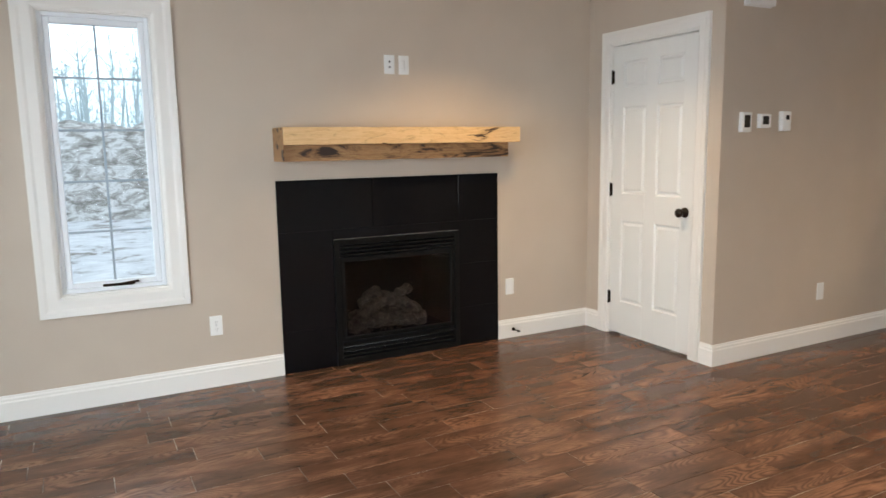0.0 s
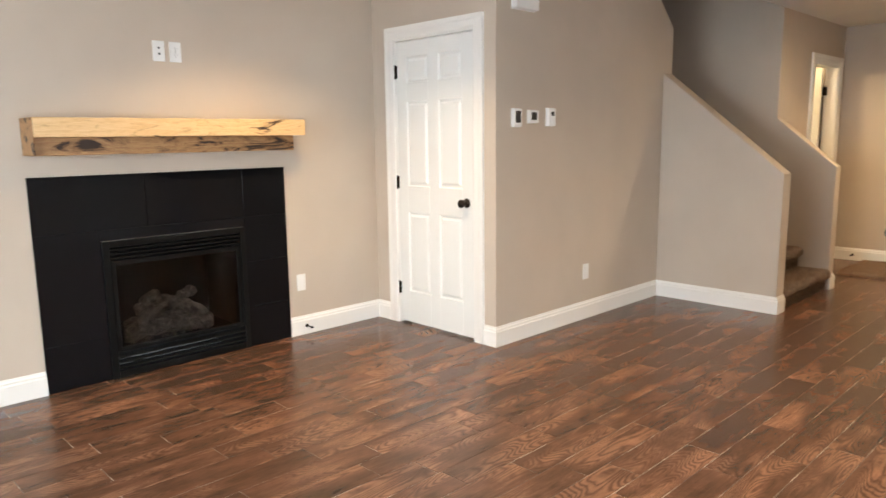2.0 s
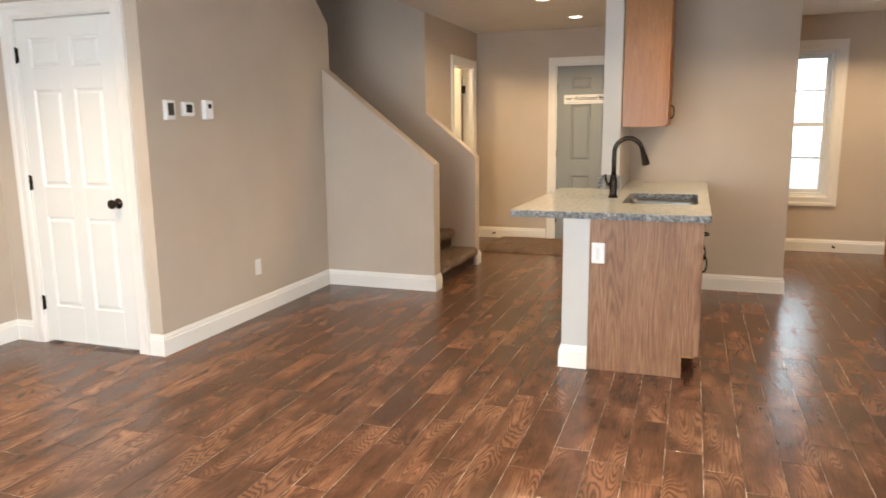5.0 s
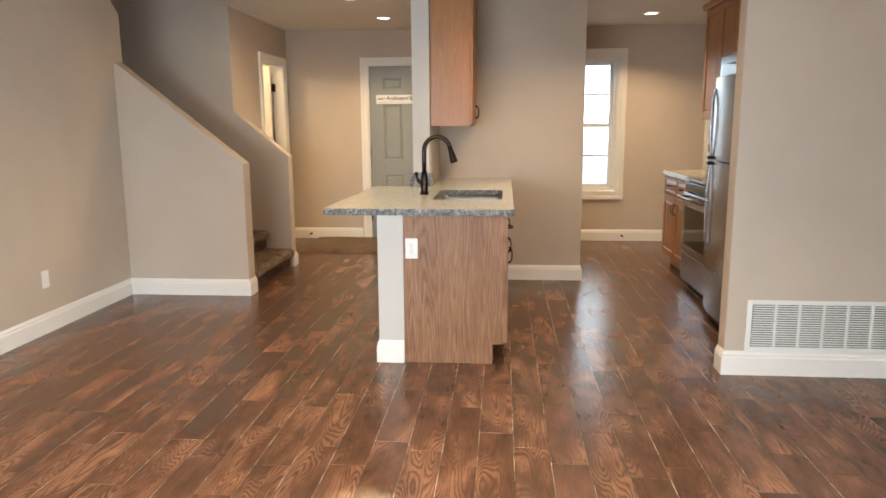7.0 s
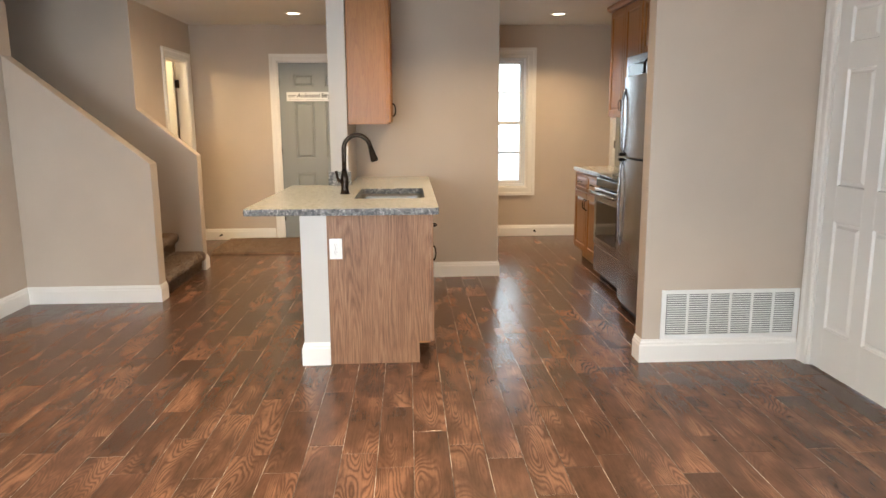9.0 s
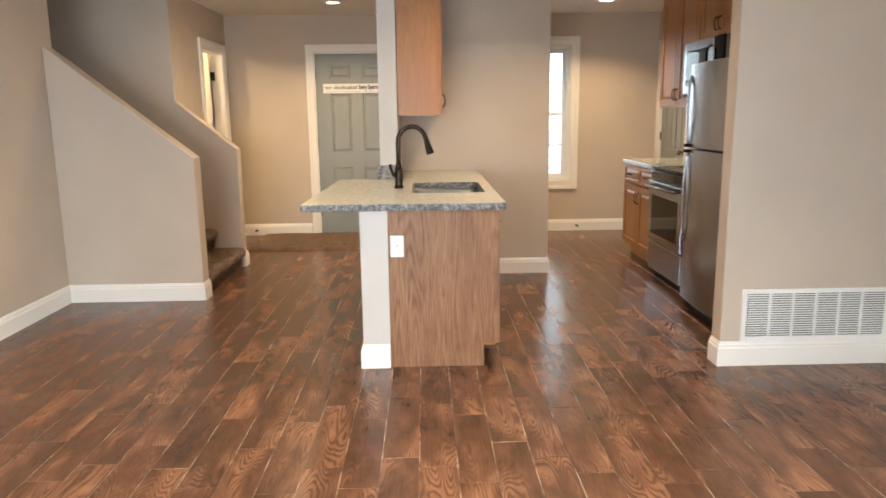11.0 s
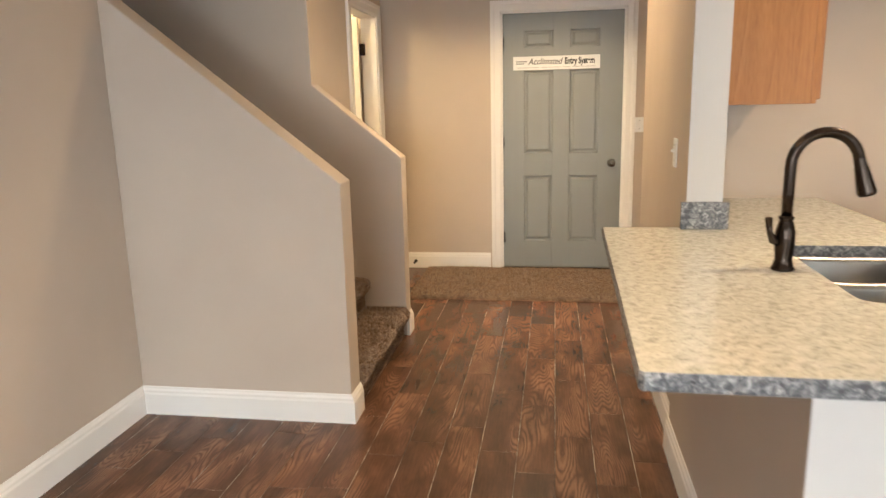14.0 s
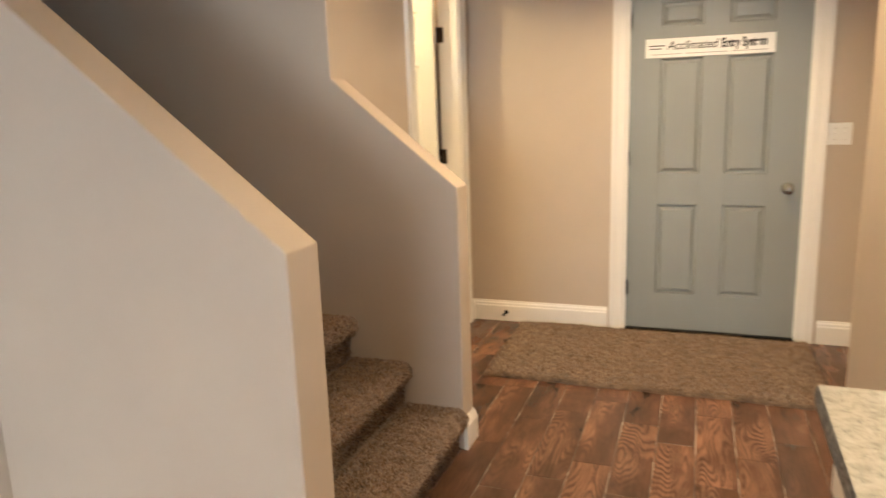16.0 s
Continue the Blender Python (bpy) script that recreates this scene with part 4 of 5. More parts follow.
def pile(spots, rng, length):
    """Carpet yarn: short leaning three-sided spikes on points with normals."""
    vs, fs = [], []
    for p, nrm in spots:
        side = nrm.orthogonal().normalized()
        other = nrm.cross(side)
        a0 = rng.uniform(0, 6.283)
        base = len(vs)
        for k in range(3):
            a = a0 + k * 2.094
            vs.append(p + (side * math.cos(a) + other * math.sin(a)) * 0.0024 - nrm * 0.002)
        vs.append(p + nrm * length * rng.uniform(0.7, 1.2) + (side * rng.uniform(-1, 1) + other * rng.uniform(-1, 1)) * length * 0.7)
        fs.extend(((base, base + 1, base + 3), (base + 1, base + 2, base + 3), (base + 2, base, base + 3)))
    me = bpy.data.meshes.new("carpet_pile")
    me.from_pydata([tuple(v) for v in vs], [], fs)
    me.materials.append(PILE)
    return new("carpet_pile", me)


rng = random.Random(12)
for i, step in enumerate(list(stairs.children)[:6]):
    x1, z1 = 0.998 - RUN * i, RISE * (i + 1)
    spots = []
    for k in range(9500):
        y = rng.uniform(2.236, 3.272)
        f = rng.random()
        if f < 0.52:
            spots.append((Vector((rng.uniform(x1 - RUN, x1 - 0.016), y, z1)), Vector((0, 0, 1))))
        elif f < 0.68:
            a = rng.uniform(-1.2, 1.57)
            d = Vector((math.cos(a), 0, math.sin(a)))
            spots.append((Vector((x1 - 0.016, y, z1 - 0.042)) + d * 0.042, d))
        else:
            spots.append((Vector((x1 - 0.016, y, rng.uniform(z1 - RISE + 0.004, z1 - 0.05))), Vector((1, 0, -0.1)).normalized()))
    ob = pile(spots, rng, 0.009)
    ob.parent = step
    tagged(ob, "twisted brown carpet yarn", kind="stuff")

# carpet remnant in front of the entry door
bm = bmesh.new()
nx, ny = 70, 40
rx0, rx1, ry0, ry1 = 0.84, 2.47, 4.065, 4.965
top, low = [], []
for i in range(nx + 1):
    ct, cl = [], []
    for j in range(ny + 1):
        u, w = i / nx, j / ny
        x = rx0 + (rx1 - rx0) * u + 0.012 * noise.noise(Vector((w * 5, 1.5, 0))) * (1 - u)
        y = ry0 + (ry1 - ry0) * w + 0.014 * noise.noise(Vector((u * 6, 7.5, 0)))
        edge = min(u * nx, (1 - u) * nx, w * ny, (1 - w) * ny)
        z = 0.025 + 0.004 * noise.noise(Vector((x * 40, y * 40, 0))) + 0.004 * noise.noise(Vector((x * 5, y * 5, 3))) - (0.006 if edge < 0.5 else 0)
        ct.append(bm.verts.new((x, y, z)))
        cl.append(bm.verts.new((x, y, 0.0005)))
    top.append(ct)
    low.append(cl)
for i in range(nx):
    for j in range(ny):
        bm.faces.new((top[i][j], top[i + 1][j], top[i + 1][j + 1], top[i][j + 1]))
for i in range(nx):
    for j in (0, ny):
        bm.faces.new((top[i][j], top[i + 1][j], low[i + 1][j], low[i][j]))
for j in range(ny):
    for i in (0, nx):
        bm.faces.new((top[i][j], top[i][j + 1], low[i][j + 1], low[i][j]))
rug = tagged(finish(bm, "carpet_remnant", CARPET, smooth=True), "loose brown carpet remnant lying before the entry door", "rug")
rng = random.Random(13)
spots = []
for k in range(30000):
    u, w = rng.random(), rng.random()
    x = rx0 + 0.004 + (rx1 - rx0 - 0.008) * u + 0.012 * noise.noise(Vector((w * 5, 1.5, 0))) * (1 - u)
    y = ry0 + 0.003 + (ry1 - ry0 - 0.006) * w + 0.014 * noise.noise(Vector((u * 6, 7.5, 0)))
    spots.append((Vector((x, y, 0.024 + 0.004 * noise.noise(Vector((x * 5, y * 5, 3))))), Vector((0, 0, 1))))
ob = pile(spots, rng, 0.009)
ob.name = "yarn"
ob.parent = rug
tagged(ob, "twisted brown carpet yarn", kind="stuff")

# label strip on the entry door
sign = empty("door_label", "white printed paper strip stuck across the entry door", "sign", (1.55, FAR + 0.0195, 1.612))
part("strip", box(0, 0.674, -0.0012, 0.0, 0, 0.104), PAPER, sign)


def lettering(text, size, x, z, m, parent, shear=0.0, squeeze=1.0, bold=0.0):
    cu = bpy.data.curves.new("lettering", "FONT")
    cu.body, cu.size, cu.extrude, cu.shear, cu.offset = text, size, 0.0004, shear, bold
    tmp = new("lettering_source", cu)
    dg = bpy.context.evaluated_depsgraph_get()
    me = bpy.data.meshes.new_from_object(tmp.evaluated_get(dg))
    bpy.data.objects.remove(tmp)
    me.transform(Matrix.Translation((x, -0.0016, z)) @ Matrix.Rotation(radians(90), 4, "X") @ Matrix.Diagonal((squeeze, 1, 1, 1)))
    me.materials.clear()
    me.materials.append(m)
    ob = new("lettering", me)
    ob.parent = parent
    return ob


lettering("Acclimated", 0.066, 0.118, 0.042, PRINT, sign, 0.28, 0.88, 0.0007)
lettering("Entry System", 0.066, 0.402, 0.042, PRINT, sign, 0.0, 0.66, 0.0026)
for i, (a, b) in enumerate(((0.022, 0.108), (0.022, 0.085))):
    part("printed_bar", box(a, b, -0.0017, -0.0011, 0.062 - i * 0.016, 0.068 - i * 0.016), PRINT, sign)
for i, (a, b) in enumerate(((0.03, 0.20), (0.22, 0.44), (0.46, 0.64))):
    part("printed_bar", box(a, b, -0.0017, -0.0011, 0.016, 0.0195), mat("grey_print", (0.35, 0.33, 0.33), 0.6), sign)

# ---- peninsula ----
structure("knee_wall", box(2.34, 2.483, 0.56, 2.0, 0, 0.862, 0.004), WALL, "greige knee wall under the counter overhang")
# thin added boards carry the lightened colour on both wall ends
structure("trim_knee_end", box(2.3385, 2.4845, 0.556, 0.5595, 0.0, 0.862, 0.001, 1), LIT_END, "added board, coloured lighter for light on the knee wall's end", "trim")
structure("trim_wing_end", box(2.3655, 2.4945, 1.9965, 1.9995, 0.0, CEIL, 0.001, 1), LIT_END, "added board, coloured lighter for light on the wing wall's end", "trim")


def pull(parent, place, vertical, m):
    """An arched bow pull of dark bronze; x out of the cabinet front."""
    bm = bmesh.new()
    span = 0.048
    pts = []
    for i in range(13):
        a = math.pi * i / 12
        u, d = -span * math.cos(a), 0.004 + 0.026 * math.sin(a) ** 0.7
        pts.append((d, 0, u) if vertical else (d, u, 0))
    b = tube(pts, 0.005, 10, [0.0062 - 0.0022 * math.sin(math.pi * i / 12) for i in range(13)])
    bmesh.ops.transform(b, matrix=m @ Matrix.Translation(place), verts=b.verts)
    ob = part("handle", b, BRONZE, parent, "dark bronze bow pull", True)
    return ob


def cabinet_front(bm, y0, y1, z0, z1, t=0.019, rail=0.055):
    """A raised-panel front; x is out of the cabinet."""
    add_box(bm, 0, t, y0, y0 + rail, z0, z1, 0.003, 1)
    add_box(bm, 0, t, y1 - rail, y1, z0, z1, 0.003, 1)
    add_box(bm, 0, t - 0.0003, y0 + rail, y1 - rail, z0, z0 + rail, 0.003, 1)
    add_box(bm, 0, t - 0.0003, y0 + rail, y1 - rail, z1 - rail, z1, 0.003, 1)
    a0, a1, c0, c1 = y0 + rail - 0.002, y1 - rail + 0.002, z0 + rail - 0.002, z1 - rail + 0.002
    rings = []
    for inset, d in ((0.0, 0.008), (0.008, 0.006), (0.03, 0.014)):
        rings.append([bm.verts.new(p) for p in ((d, a0 + inset, c0 + inset), (d, a1 - inset, c0 + inset), (d, a1 - inset, c1 - inset), (d, a0 + inset, c1 - inset))])
    for r, q in zip(rings, rings[1:]):
        for i in range(4):
            bm.faces.new((r[i], r[(i + 1) % 4], q[(i + 1) % 4], q[i]))
    bm.faces.new(rings[-1])


def cabinet(name, label, width, depth, z0, z1, m, wood_m, doors, drawers=0, toe=0.0, handle_low=False, group=""):
    """A framed cabinet; local x out of the front (front at 0), y along it from 0 to width, z up."""
    thing = empty(name, label, "cabinet", group=group)
    thing.matrix_basis = m
    bm = bmesh.new()
    add_box(bm, -depth, -0.019, 0, width, z0 + toe, z1, 0.0015, 1)
    if toe:
        add_box(bm, -depth, -0.075, 0.0, width, z0, z0 + toe, 0.0015, 1)
    part("body", bm, wood_m, thing)
    bm = bmesh.new()
    fz0, fz1 = z0 + toe, z1
    add_box(bm, -0.0188, 0.0, 0, 0.04, fz0, fz1, 0.0015, 1)
    add_box(bm, -0.0188, 0.0, width - 0.04, width, fz0, fz1, 0.0015, 1)
    add_box(bm, -0.0188, -0.0003, 0.04, width - 0.04, fz1 - 0.04, fz1)
    add_box(bm, -0.0188, -0.0003, 0.04, width - 0.04, fz0, fz0 + 0.04)
    part("face_frame", bm, wood_m, thing)
    split = fz1 - 0.175 if drawers else fz1
    for k in range(doors):
        y0 = 0.015 + (width - 0.03) * k / doors + (0.004 if k else 0)
        y1 = 0.015 + (width - 0.03) * (k + 1) / doors - (0.004 if k < doors - 1 else 0)
        bm = bmesh.new()
        cabinet_front(bm, y0, y1, fz0 + 0.015, split - 0.012)
        door_ob = part("door", bm, wood_m, thing)
        hy = y1 - 0.03 if (doors == 1 or k % 2 == 0) else y0 + 0.03
        hz = fz0 + 0.11 if handle_low else split - 0.12
        pull(door_ob, (0.019, hy, hz), True, Matrix())
    for k in range(drawers):
        y0 = 0.015 + (width - 0.03) * k / drawers + (0.004 if k else 0)
        y1 = 0.015 + (width - 0.03) * (k + 1) / drawers - (0.004 if k < drawers - 1 else 0)
        bm = bmesh.new()
        cabinet_front(bm, y0, y1, split + 0.003, fz1 - 0.015, rail=0.028)
        drawer_ob = part("drawer", bm, wood_m, thing)
        pull(drawer_ob, (0.019, (y0 + y1) / 2, (split + fz1 - 0.012) / 2), False, Matrix())
    return thing


cabinet("end_base_cabinet", "oak base cabinet at the end of the peninsula", 0.425, 0.573, 0, 0.862, pose(3.058, 0.581, 0), CAB, 1, 1, 0.11, group="peninsula cabinets")
sinkcab = cabinet("sink_base_cabinet", "oak base cabinet under the sink", 0.963, 0.573, 0, 0.66, pose(3.058, 1.012, 0), CAB, 2, 0, 0.11, group="peninsula cabinets")
part("false_front", box(0, 0.019, 0.015, 0.948, 0.672, 0.85, 0.004, 1), CAB, sinkcab)
part("top_rail", box(-0.0095, -0.0004, 0.0, 0.963, 0.66, 0.862), CAB, sinkcab)
cabinet("corner_base_cabinet", "oak base cabinet against the kitchen wall", 0.84, 0.573, 0, 0.862, pose(3.058, 1.98, 0), CAB, 2, 2, 0.11, group="peninsula cabinets")
base_end = bpy.data.objects["end_base_cabinet"]
panel = prism([(2.4845, 0.0), (2.994, 0.0), (2.994, 0.128), (3.060, 0.128), (3.060, 0.862), (2.4845, 0.862)], "y", 0.5605, 0.5795, 0.001)
part("end_panel", panel, PEN_OAK, base_end, "brown oak veneer end panel").matrix_parent_inverse = base_end.matrix_basis.inverted()
panel = box(3.0605, 3.078, 0.5605, 0.579, 0.128, 0.862, 0.001, 1)
part("corner_stile", panel, PEN_OAK, base_end).matrix_parent_inverse = base_end.matrix_basis.inverted()

# granite counter with the sink cut out
CT0, CT1 = 0.864, 0.902
SX0, SX1, SY0, SY1 = 2.605, 3.045, 1.03, 1.70
counter = empty("granite_counter", "cream speckled granite counter with a rough edge darkened for shade", "countertop", (2.6, 1.6, CT0))


def rounded(x0, x1, y0, y1, r, n=6):
    pts = []
    for cx, cy, a0 in ((x1 - r, y1 - r, 0), (x0 + r, y1 - r, 90), (x0 + r, y0 + r, 180), (x1 - r, y0 + r, 270)):
        for i in range(n + 1):
            a = radians(a0 + 90 * i / n)
            pts.append((cx + r * math.cos(a), cy + r * math.sin(a)))
    return pts


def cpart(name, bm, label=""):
    ob = part(name, bm, GRANITE if name == "slab" else GRANITE_RAW_SHADED, counter, label)
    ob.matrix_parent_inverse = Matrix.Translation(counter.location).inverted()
    return ob


outer = [(2.036, 0.552), (2.044, 0.544), (3.100, 0.532), (3.108, 0.540), (3.118, 2.829), (2.4965, 2.829), (2.4965, 1.9985), (2.364, 1.9985), (2.364, 2.02), (2.066, 2.02)]
hole = rounded(SX0, SX1, SY0, SY1, 0.05)
me_bm = bmesh.new()
rng = random.Random(8)


def loop(points, z, jitter=0.0):
    vs = []
    k = len(points)
    for i in range(k):
        a, b = Vector(points[i]), Vector(points[(i + 1) % k])
        steps = max(1, int((b - a).length / 0.012)) if jitter else 1
        nrm = Vector(((b - a).y, -(b - a).x)).normalized()
        for s in range(steps):
            p = a.lerp(b, s / steps) + nrm * (rng.uniform(-1, 1) * jitter)
            vs.append(me_bm.verts.new((p.x, p.y, z)))
    return vs


def ring_edges(vs):
    return [me_bm.edges.new((vs[i], vs[(i + 1) % len(vs)])) for i in range(len(vs))]


for z in (CT1, CT0):
    o = [me_bm.verts.new((p[0], p[1], z)) for p in outer]
    h = [me_bm.verts.new((p[0], p[1], z)) for p in hole]
    bmesh.ops.triangle_fill(me_bm, use_beauty=True, edges=ring_edges(o) + ring_edges(h))
    if z == CT1:
        ot, ht = o, h
for a, b in ((ot, o), (ht, h)):
    k = len(a)
    for i in range(k):
        me_bm.faces.new((a[i], a[(i + 1) % k], b[(i + 1) % k], b[i]))
cpart("slab", me_bm)
# sawn edge of the sink cut-out
bm = bmesh.new()
inner = [[bm.verts.new((p[0], p[1], z)) for p in rounded(SX0 + 0.001, SX1 - 0.001, SY0 + 0.001, SY1 - 0.001, 0.05)] for z in (CT0 + 0.0005, CT1 - 0.0006)]
for i in range(len(inner[0])):
    k = (i + 1) % len(inner[0])
    bm.faces.new((inner[0][i], inner[0][k], inner[1][k], inner[1][i]))
cpart("cutout_edge", bm, "sawn granite edge in the darkened edge colour")
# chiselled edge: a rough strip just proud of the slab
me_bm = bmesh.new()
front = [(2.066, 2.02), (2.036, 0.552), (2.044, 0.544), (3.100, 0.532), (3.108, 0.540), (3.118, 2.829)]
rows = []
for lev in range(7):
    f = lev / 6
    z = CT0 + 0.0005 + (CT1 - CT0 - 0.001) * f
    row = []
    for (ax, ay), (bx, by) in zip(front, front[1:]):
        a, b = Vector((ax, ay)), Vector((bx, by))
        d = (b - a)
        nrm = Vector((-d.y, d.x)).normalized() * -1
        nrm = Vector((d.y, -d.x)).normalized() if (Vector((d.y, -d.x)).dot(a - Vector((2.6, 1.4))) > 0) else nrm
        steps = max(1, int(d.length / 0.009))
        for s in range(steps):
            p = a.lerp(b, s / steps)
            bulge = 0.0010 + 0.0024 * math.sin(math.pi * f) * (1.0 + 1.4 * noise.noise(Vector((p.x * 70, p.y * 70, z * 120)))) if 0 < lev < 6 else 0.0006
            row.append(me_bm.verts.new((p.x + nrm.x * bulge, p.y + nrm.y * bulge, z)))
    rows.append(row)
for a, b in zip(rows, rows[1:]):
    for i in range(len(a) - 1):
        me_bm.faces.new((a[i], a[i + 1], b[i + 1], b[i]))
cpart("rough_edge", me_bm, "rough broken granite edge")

bs = empty("granite_backsplash", "low speckled granite backsplash on the wing wall end", "backsplash", (2.43, 1.99, CT1))
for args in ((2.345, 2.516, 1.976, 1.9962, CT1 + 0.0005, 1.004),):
    ob = part("granite_strip", box(*args, 0.002, 1), GRANITE_RAW_SHADED if args[3] < 2.0 else GRANITE, bs)
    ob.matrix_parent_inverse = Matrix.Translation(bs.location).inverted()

# double-bowl undermount sink
sink = empty("sink", "stainless undermount double-bowl kitchen sink", "sink", (2.83, 1.37, 0.66))


def spart(name, bm, material, label="", smooth=False):
    ob = part(name, bm, material, sink, label, smooth)
    ob.matrix_parent_inverse = Matrix.Translation(sink.location).inverted()
    return ob


def bowl(x0, x1, y0, y1, depth):
    bm = bmesh.new()
    zt = CT0 - 0.001
    rings = []
    for inset, z, r in ((-0.012, zt, 0.06), (0.0, zt - 0.002, 0.05), (0.004, zt - 0.02, 0.05), (0.012, zt - depth + 0.03, 0.05), (0.022, zt - depth + 0.008, 0.05), (0.045, zt - depth, 0.045)):
        rings.append([bm.verts.new((p[0], p[1], z)) for p in rounded(x0 + inset, x1 - inset, y0 + inset, y1 - inset, r)])
    for a, b in zip(rings, rings[1:]):
        k = len(a)
        for i in range(k):
            bm.faces.new((a[i], a[(i + 1) % k], b[(i + 1) % k], b[i]))
    bm.faces.new(rings[-1])
    return bm


spart("bowl", bowl(SX0 + 0.004, SX1 - 0.004, SY0 + 0.004, 1.355, 0.19), SINK_STEEL, smooth=True)
spart("bowl", bowl(SX0 + 0.004, SX1 - 0.004, 1.381, SY1 - 0.004, 0.19), SINK_STEEL, smooth=True)
for y in (1.19, 1.54):
    spart("drain", lathe([(0.045, 0.0), (0.045, 0.004), (0.03, 0.0035), (0.028, -0.002)], 24, (2.83, y, CT0 - 0.19)), CHROME)

# gooseneck faucet
faucet = empty("kitchen_faucet", "oil-rubbed bronze gooseneck faucet with a pull-down spray", "faucet", (2.521, 1.357, CT1))
part("base", lathe([(0.031, 0.0), (0.032, 0.005), (0.027, 0.012), (0.0235, 0.03), (0.027, 0.075), (0.0265, 0.11), (0.020, 0.135), (0.017, 0.142), (0.021, 0.147), (0.021, 0.152), (0.014, 0.157)], 24), BRONZE, faucet, smooth=True)
neck = [(0, 0, 0.15), (0, 0, 0.22), (0, 0, 0.285)]
for i in range(1, 15):
    a = math.pi * (1 - i / 14 * 0.94)
    neck.append((0.088 + 0.088 * math.cos(a), 0, 0.292 + 0.092 * math.sin(a)))
part("neck", tube(neck, 0.0152, 16), BRONZE, faucet, smooth=True)
e, d = Vector(neck[-1]), (Vector(neck[-1]) - Vector(neck[-2])).normalized()
bm = bmesh.new()
add_cyl(bm, e - d * 0.004, e + d * 0.022, 0.0155, 0.0165)
add_cyl(bm, e + d * 0.022, e + d * 0.026, 0.019, 0.019)
add_cyl(bm, e + d * 0.026, e + d * 0.092, 0.0185, 0.0255)
add_cyl(bm, e + d * 0.092, e + d * 0.101, 0.0255, 0.022)
part("spray_head", bm, BRONZE, faucet, smooth=False)
part("lever", tube([(-0.016, -0.006, 0.080), (-0.036, -0.012, 0.088), (-0.046, -0.015, 0.112), (-0.052, -0.017, 0.152)], 0.008, 12, [0.014, 0.0125, 0.0085, 0.010]), BRONZE, faucet, smooth=True)

# upper cabinet on the wing wall
cabinet("wall_cabinet", "honey maple wall cabinet over the sink counter", 0.775, 0.30, 1.352, 2.40, pose(2.80, 2.03, 0), CAB, 2, handle_low=True, group="wall cabinets")

# ---- kitchen east run ----


def facing_west(x, y):
    return pose(x, y, 0, 0, 0, 180)


cabinet("base_cabinet", "honey maple base cabinet with two drawers beside the range", 0.94, 0.71, 0, 0.88, facing_west(4.645, 3.695), CAB, 2, 2, 0.11)
KC = tagged(finish(box(4.612, KX, 2.752, 3.71, 0.882, 0.918, 0.004, 2), "granite_counter_piece", GRANITE), "cream granite counter piece beside the range", "countertop")
tagged(finish(box(KX - 0.022, KX, 2.752, 3.705, 0.9185, 1.02, 0.003, 1), "granite_backsplash", GRANITE), "low cream granite backsplash behind the kitchen counter", "backsplash")
outlet(pose(KX, 3.62, 1.19, 0, 0, -90), "white light switch over the kitchen counter", "switch")
cabinet("wall_cabinet", "honey maple wall cabinet beside the microwave", 0.94, 0.40, 1.40, 2.40, facing_west(4.955, 3.695), CAB, 2, handle_low=True, group="wall cabinets")
cabinet("wall_cabinet", "short honey maple wall cabinet over the microwave", 0.76, 0.40, 1.905, 2.40, facing_west(4.955, 2.748), CAB, 2, handle_low=True, group="wall cabinets")
cabinet("wall_cabinet", "short honey maple wall cabinet over the refrigerator", 0.92, 0.44, 1.86, 2.40, facing_west(4.915, 1.66), CAB, 2, handle_low=True, group="wall cabinets")
crown = sweep([(0, 0), (0.03, 0.0), (0.045, 0.02), (0.05, 0.05), (0, 0.05)], [(4.955, 0.74), (4.955, 3.695), (KX, 3.695)], lambda a, b, h: (a, b, 2.402 + h))
tagged(finish(crown, "cabinet_crown_moulding", CAB), "honey maple crown moulding along the wall cabinets", "moulding")

# microwave
micro = empty("microwave", "stainless microwave hung over the range", "microwave", (4.84, 2.37, 1.475))


def kpart(thing, name, bm, material, label="", smooth=False):
    ob = part(name, bm, material, thing, label, smooth)
    ob.matrix_parent_inverse = Matrix.Translation(thing.location).inverted()
    return ob


kpart(micro, "body", box(4.84, KX, 1.99, 2.748, 1.475, 1.90, 0.004, 1), STEEL)
kpart(micro, "door", box(4.815, 4.8395, 2.17, 2.747, 1.50, 1.898, 0.006, 2), STEEL)
kpart(micro, "window", box(4.812, 4.8148, 2.26, 2.69, 1.56, 1.83, 0.001, 1), OVEN_GLASS, "black glass window")
kpart(micro, "control_panel", box(4.815, 4.8395, 1.992, 2.165, 1.50, 1.898, 0.006, 2), OVEN_GLASS, "black control panel")
kpart(micro, "handle", tube([(4.81, 2.20, 1.56), (4.785, 2.20, 1.59), (4.78, 2.20, 1.70), (4.785, 2.20, 1.81), (4.81, 2.20, 1.84)], 0.009, 10), BLACK_METAL, smooth=True)
kpart(micro, "vent", box(4.825, 4.8398, 1.995, 2.745, 1.477, 1.498), BLACK_METAL)

# range
rng_t = empty("range", "stainless freestanding electric range with black cooktop", "range", (4.6, 2.365, 0))
kpart(rng_t, "body", box(4.615, KX - 0.02, 1.985, 2.745, 0.06, 0.90, 0.003, 1), BLACK_METAL)
kpart(rng_t, "plinth", box(4.65, KX - 0.03, 1.99, 2.74, 0.0, 0.06), BLACK_METAL)
kpart(rng_t, "storage_drawer", box(4.580, 4.614, 1.988, 2.742, 0.065, 0.295, 0.006, 2), STEEL)
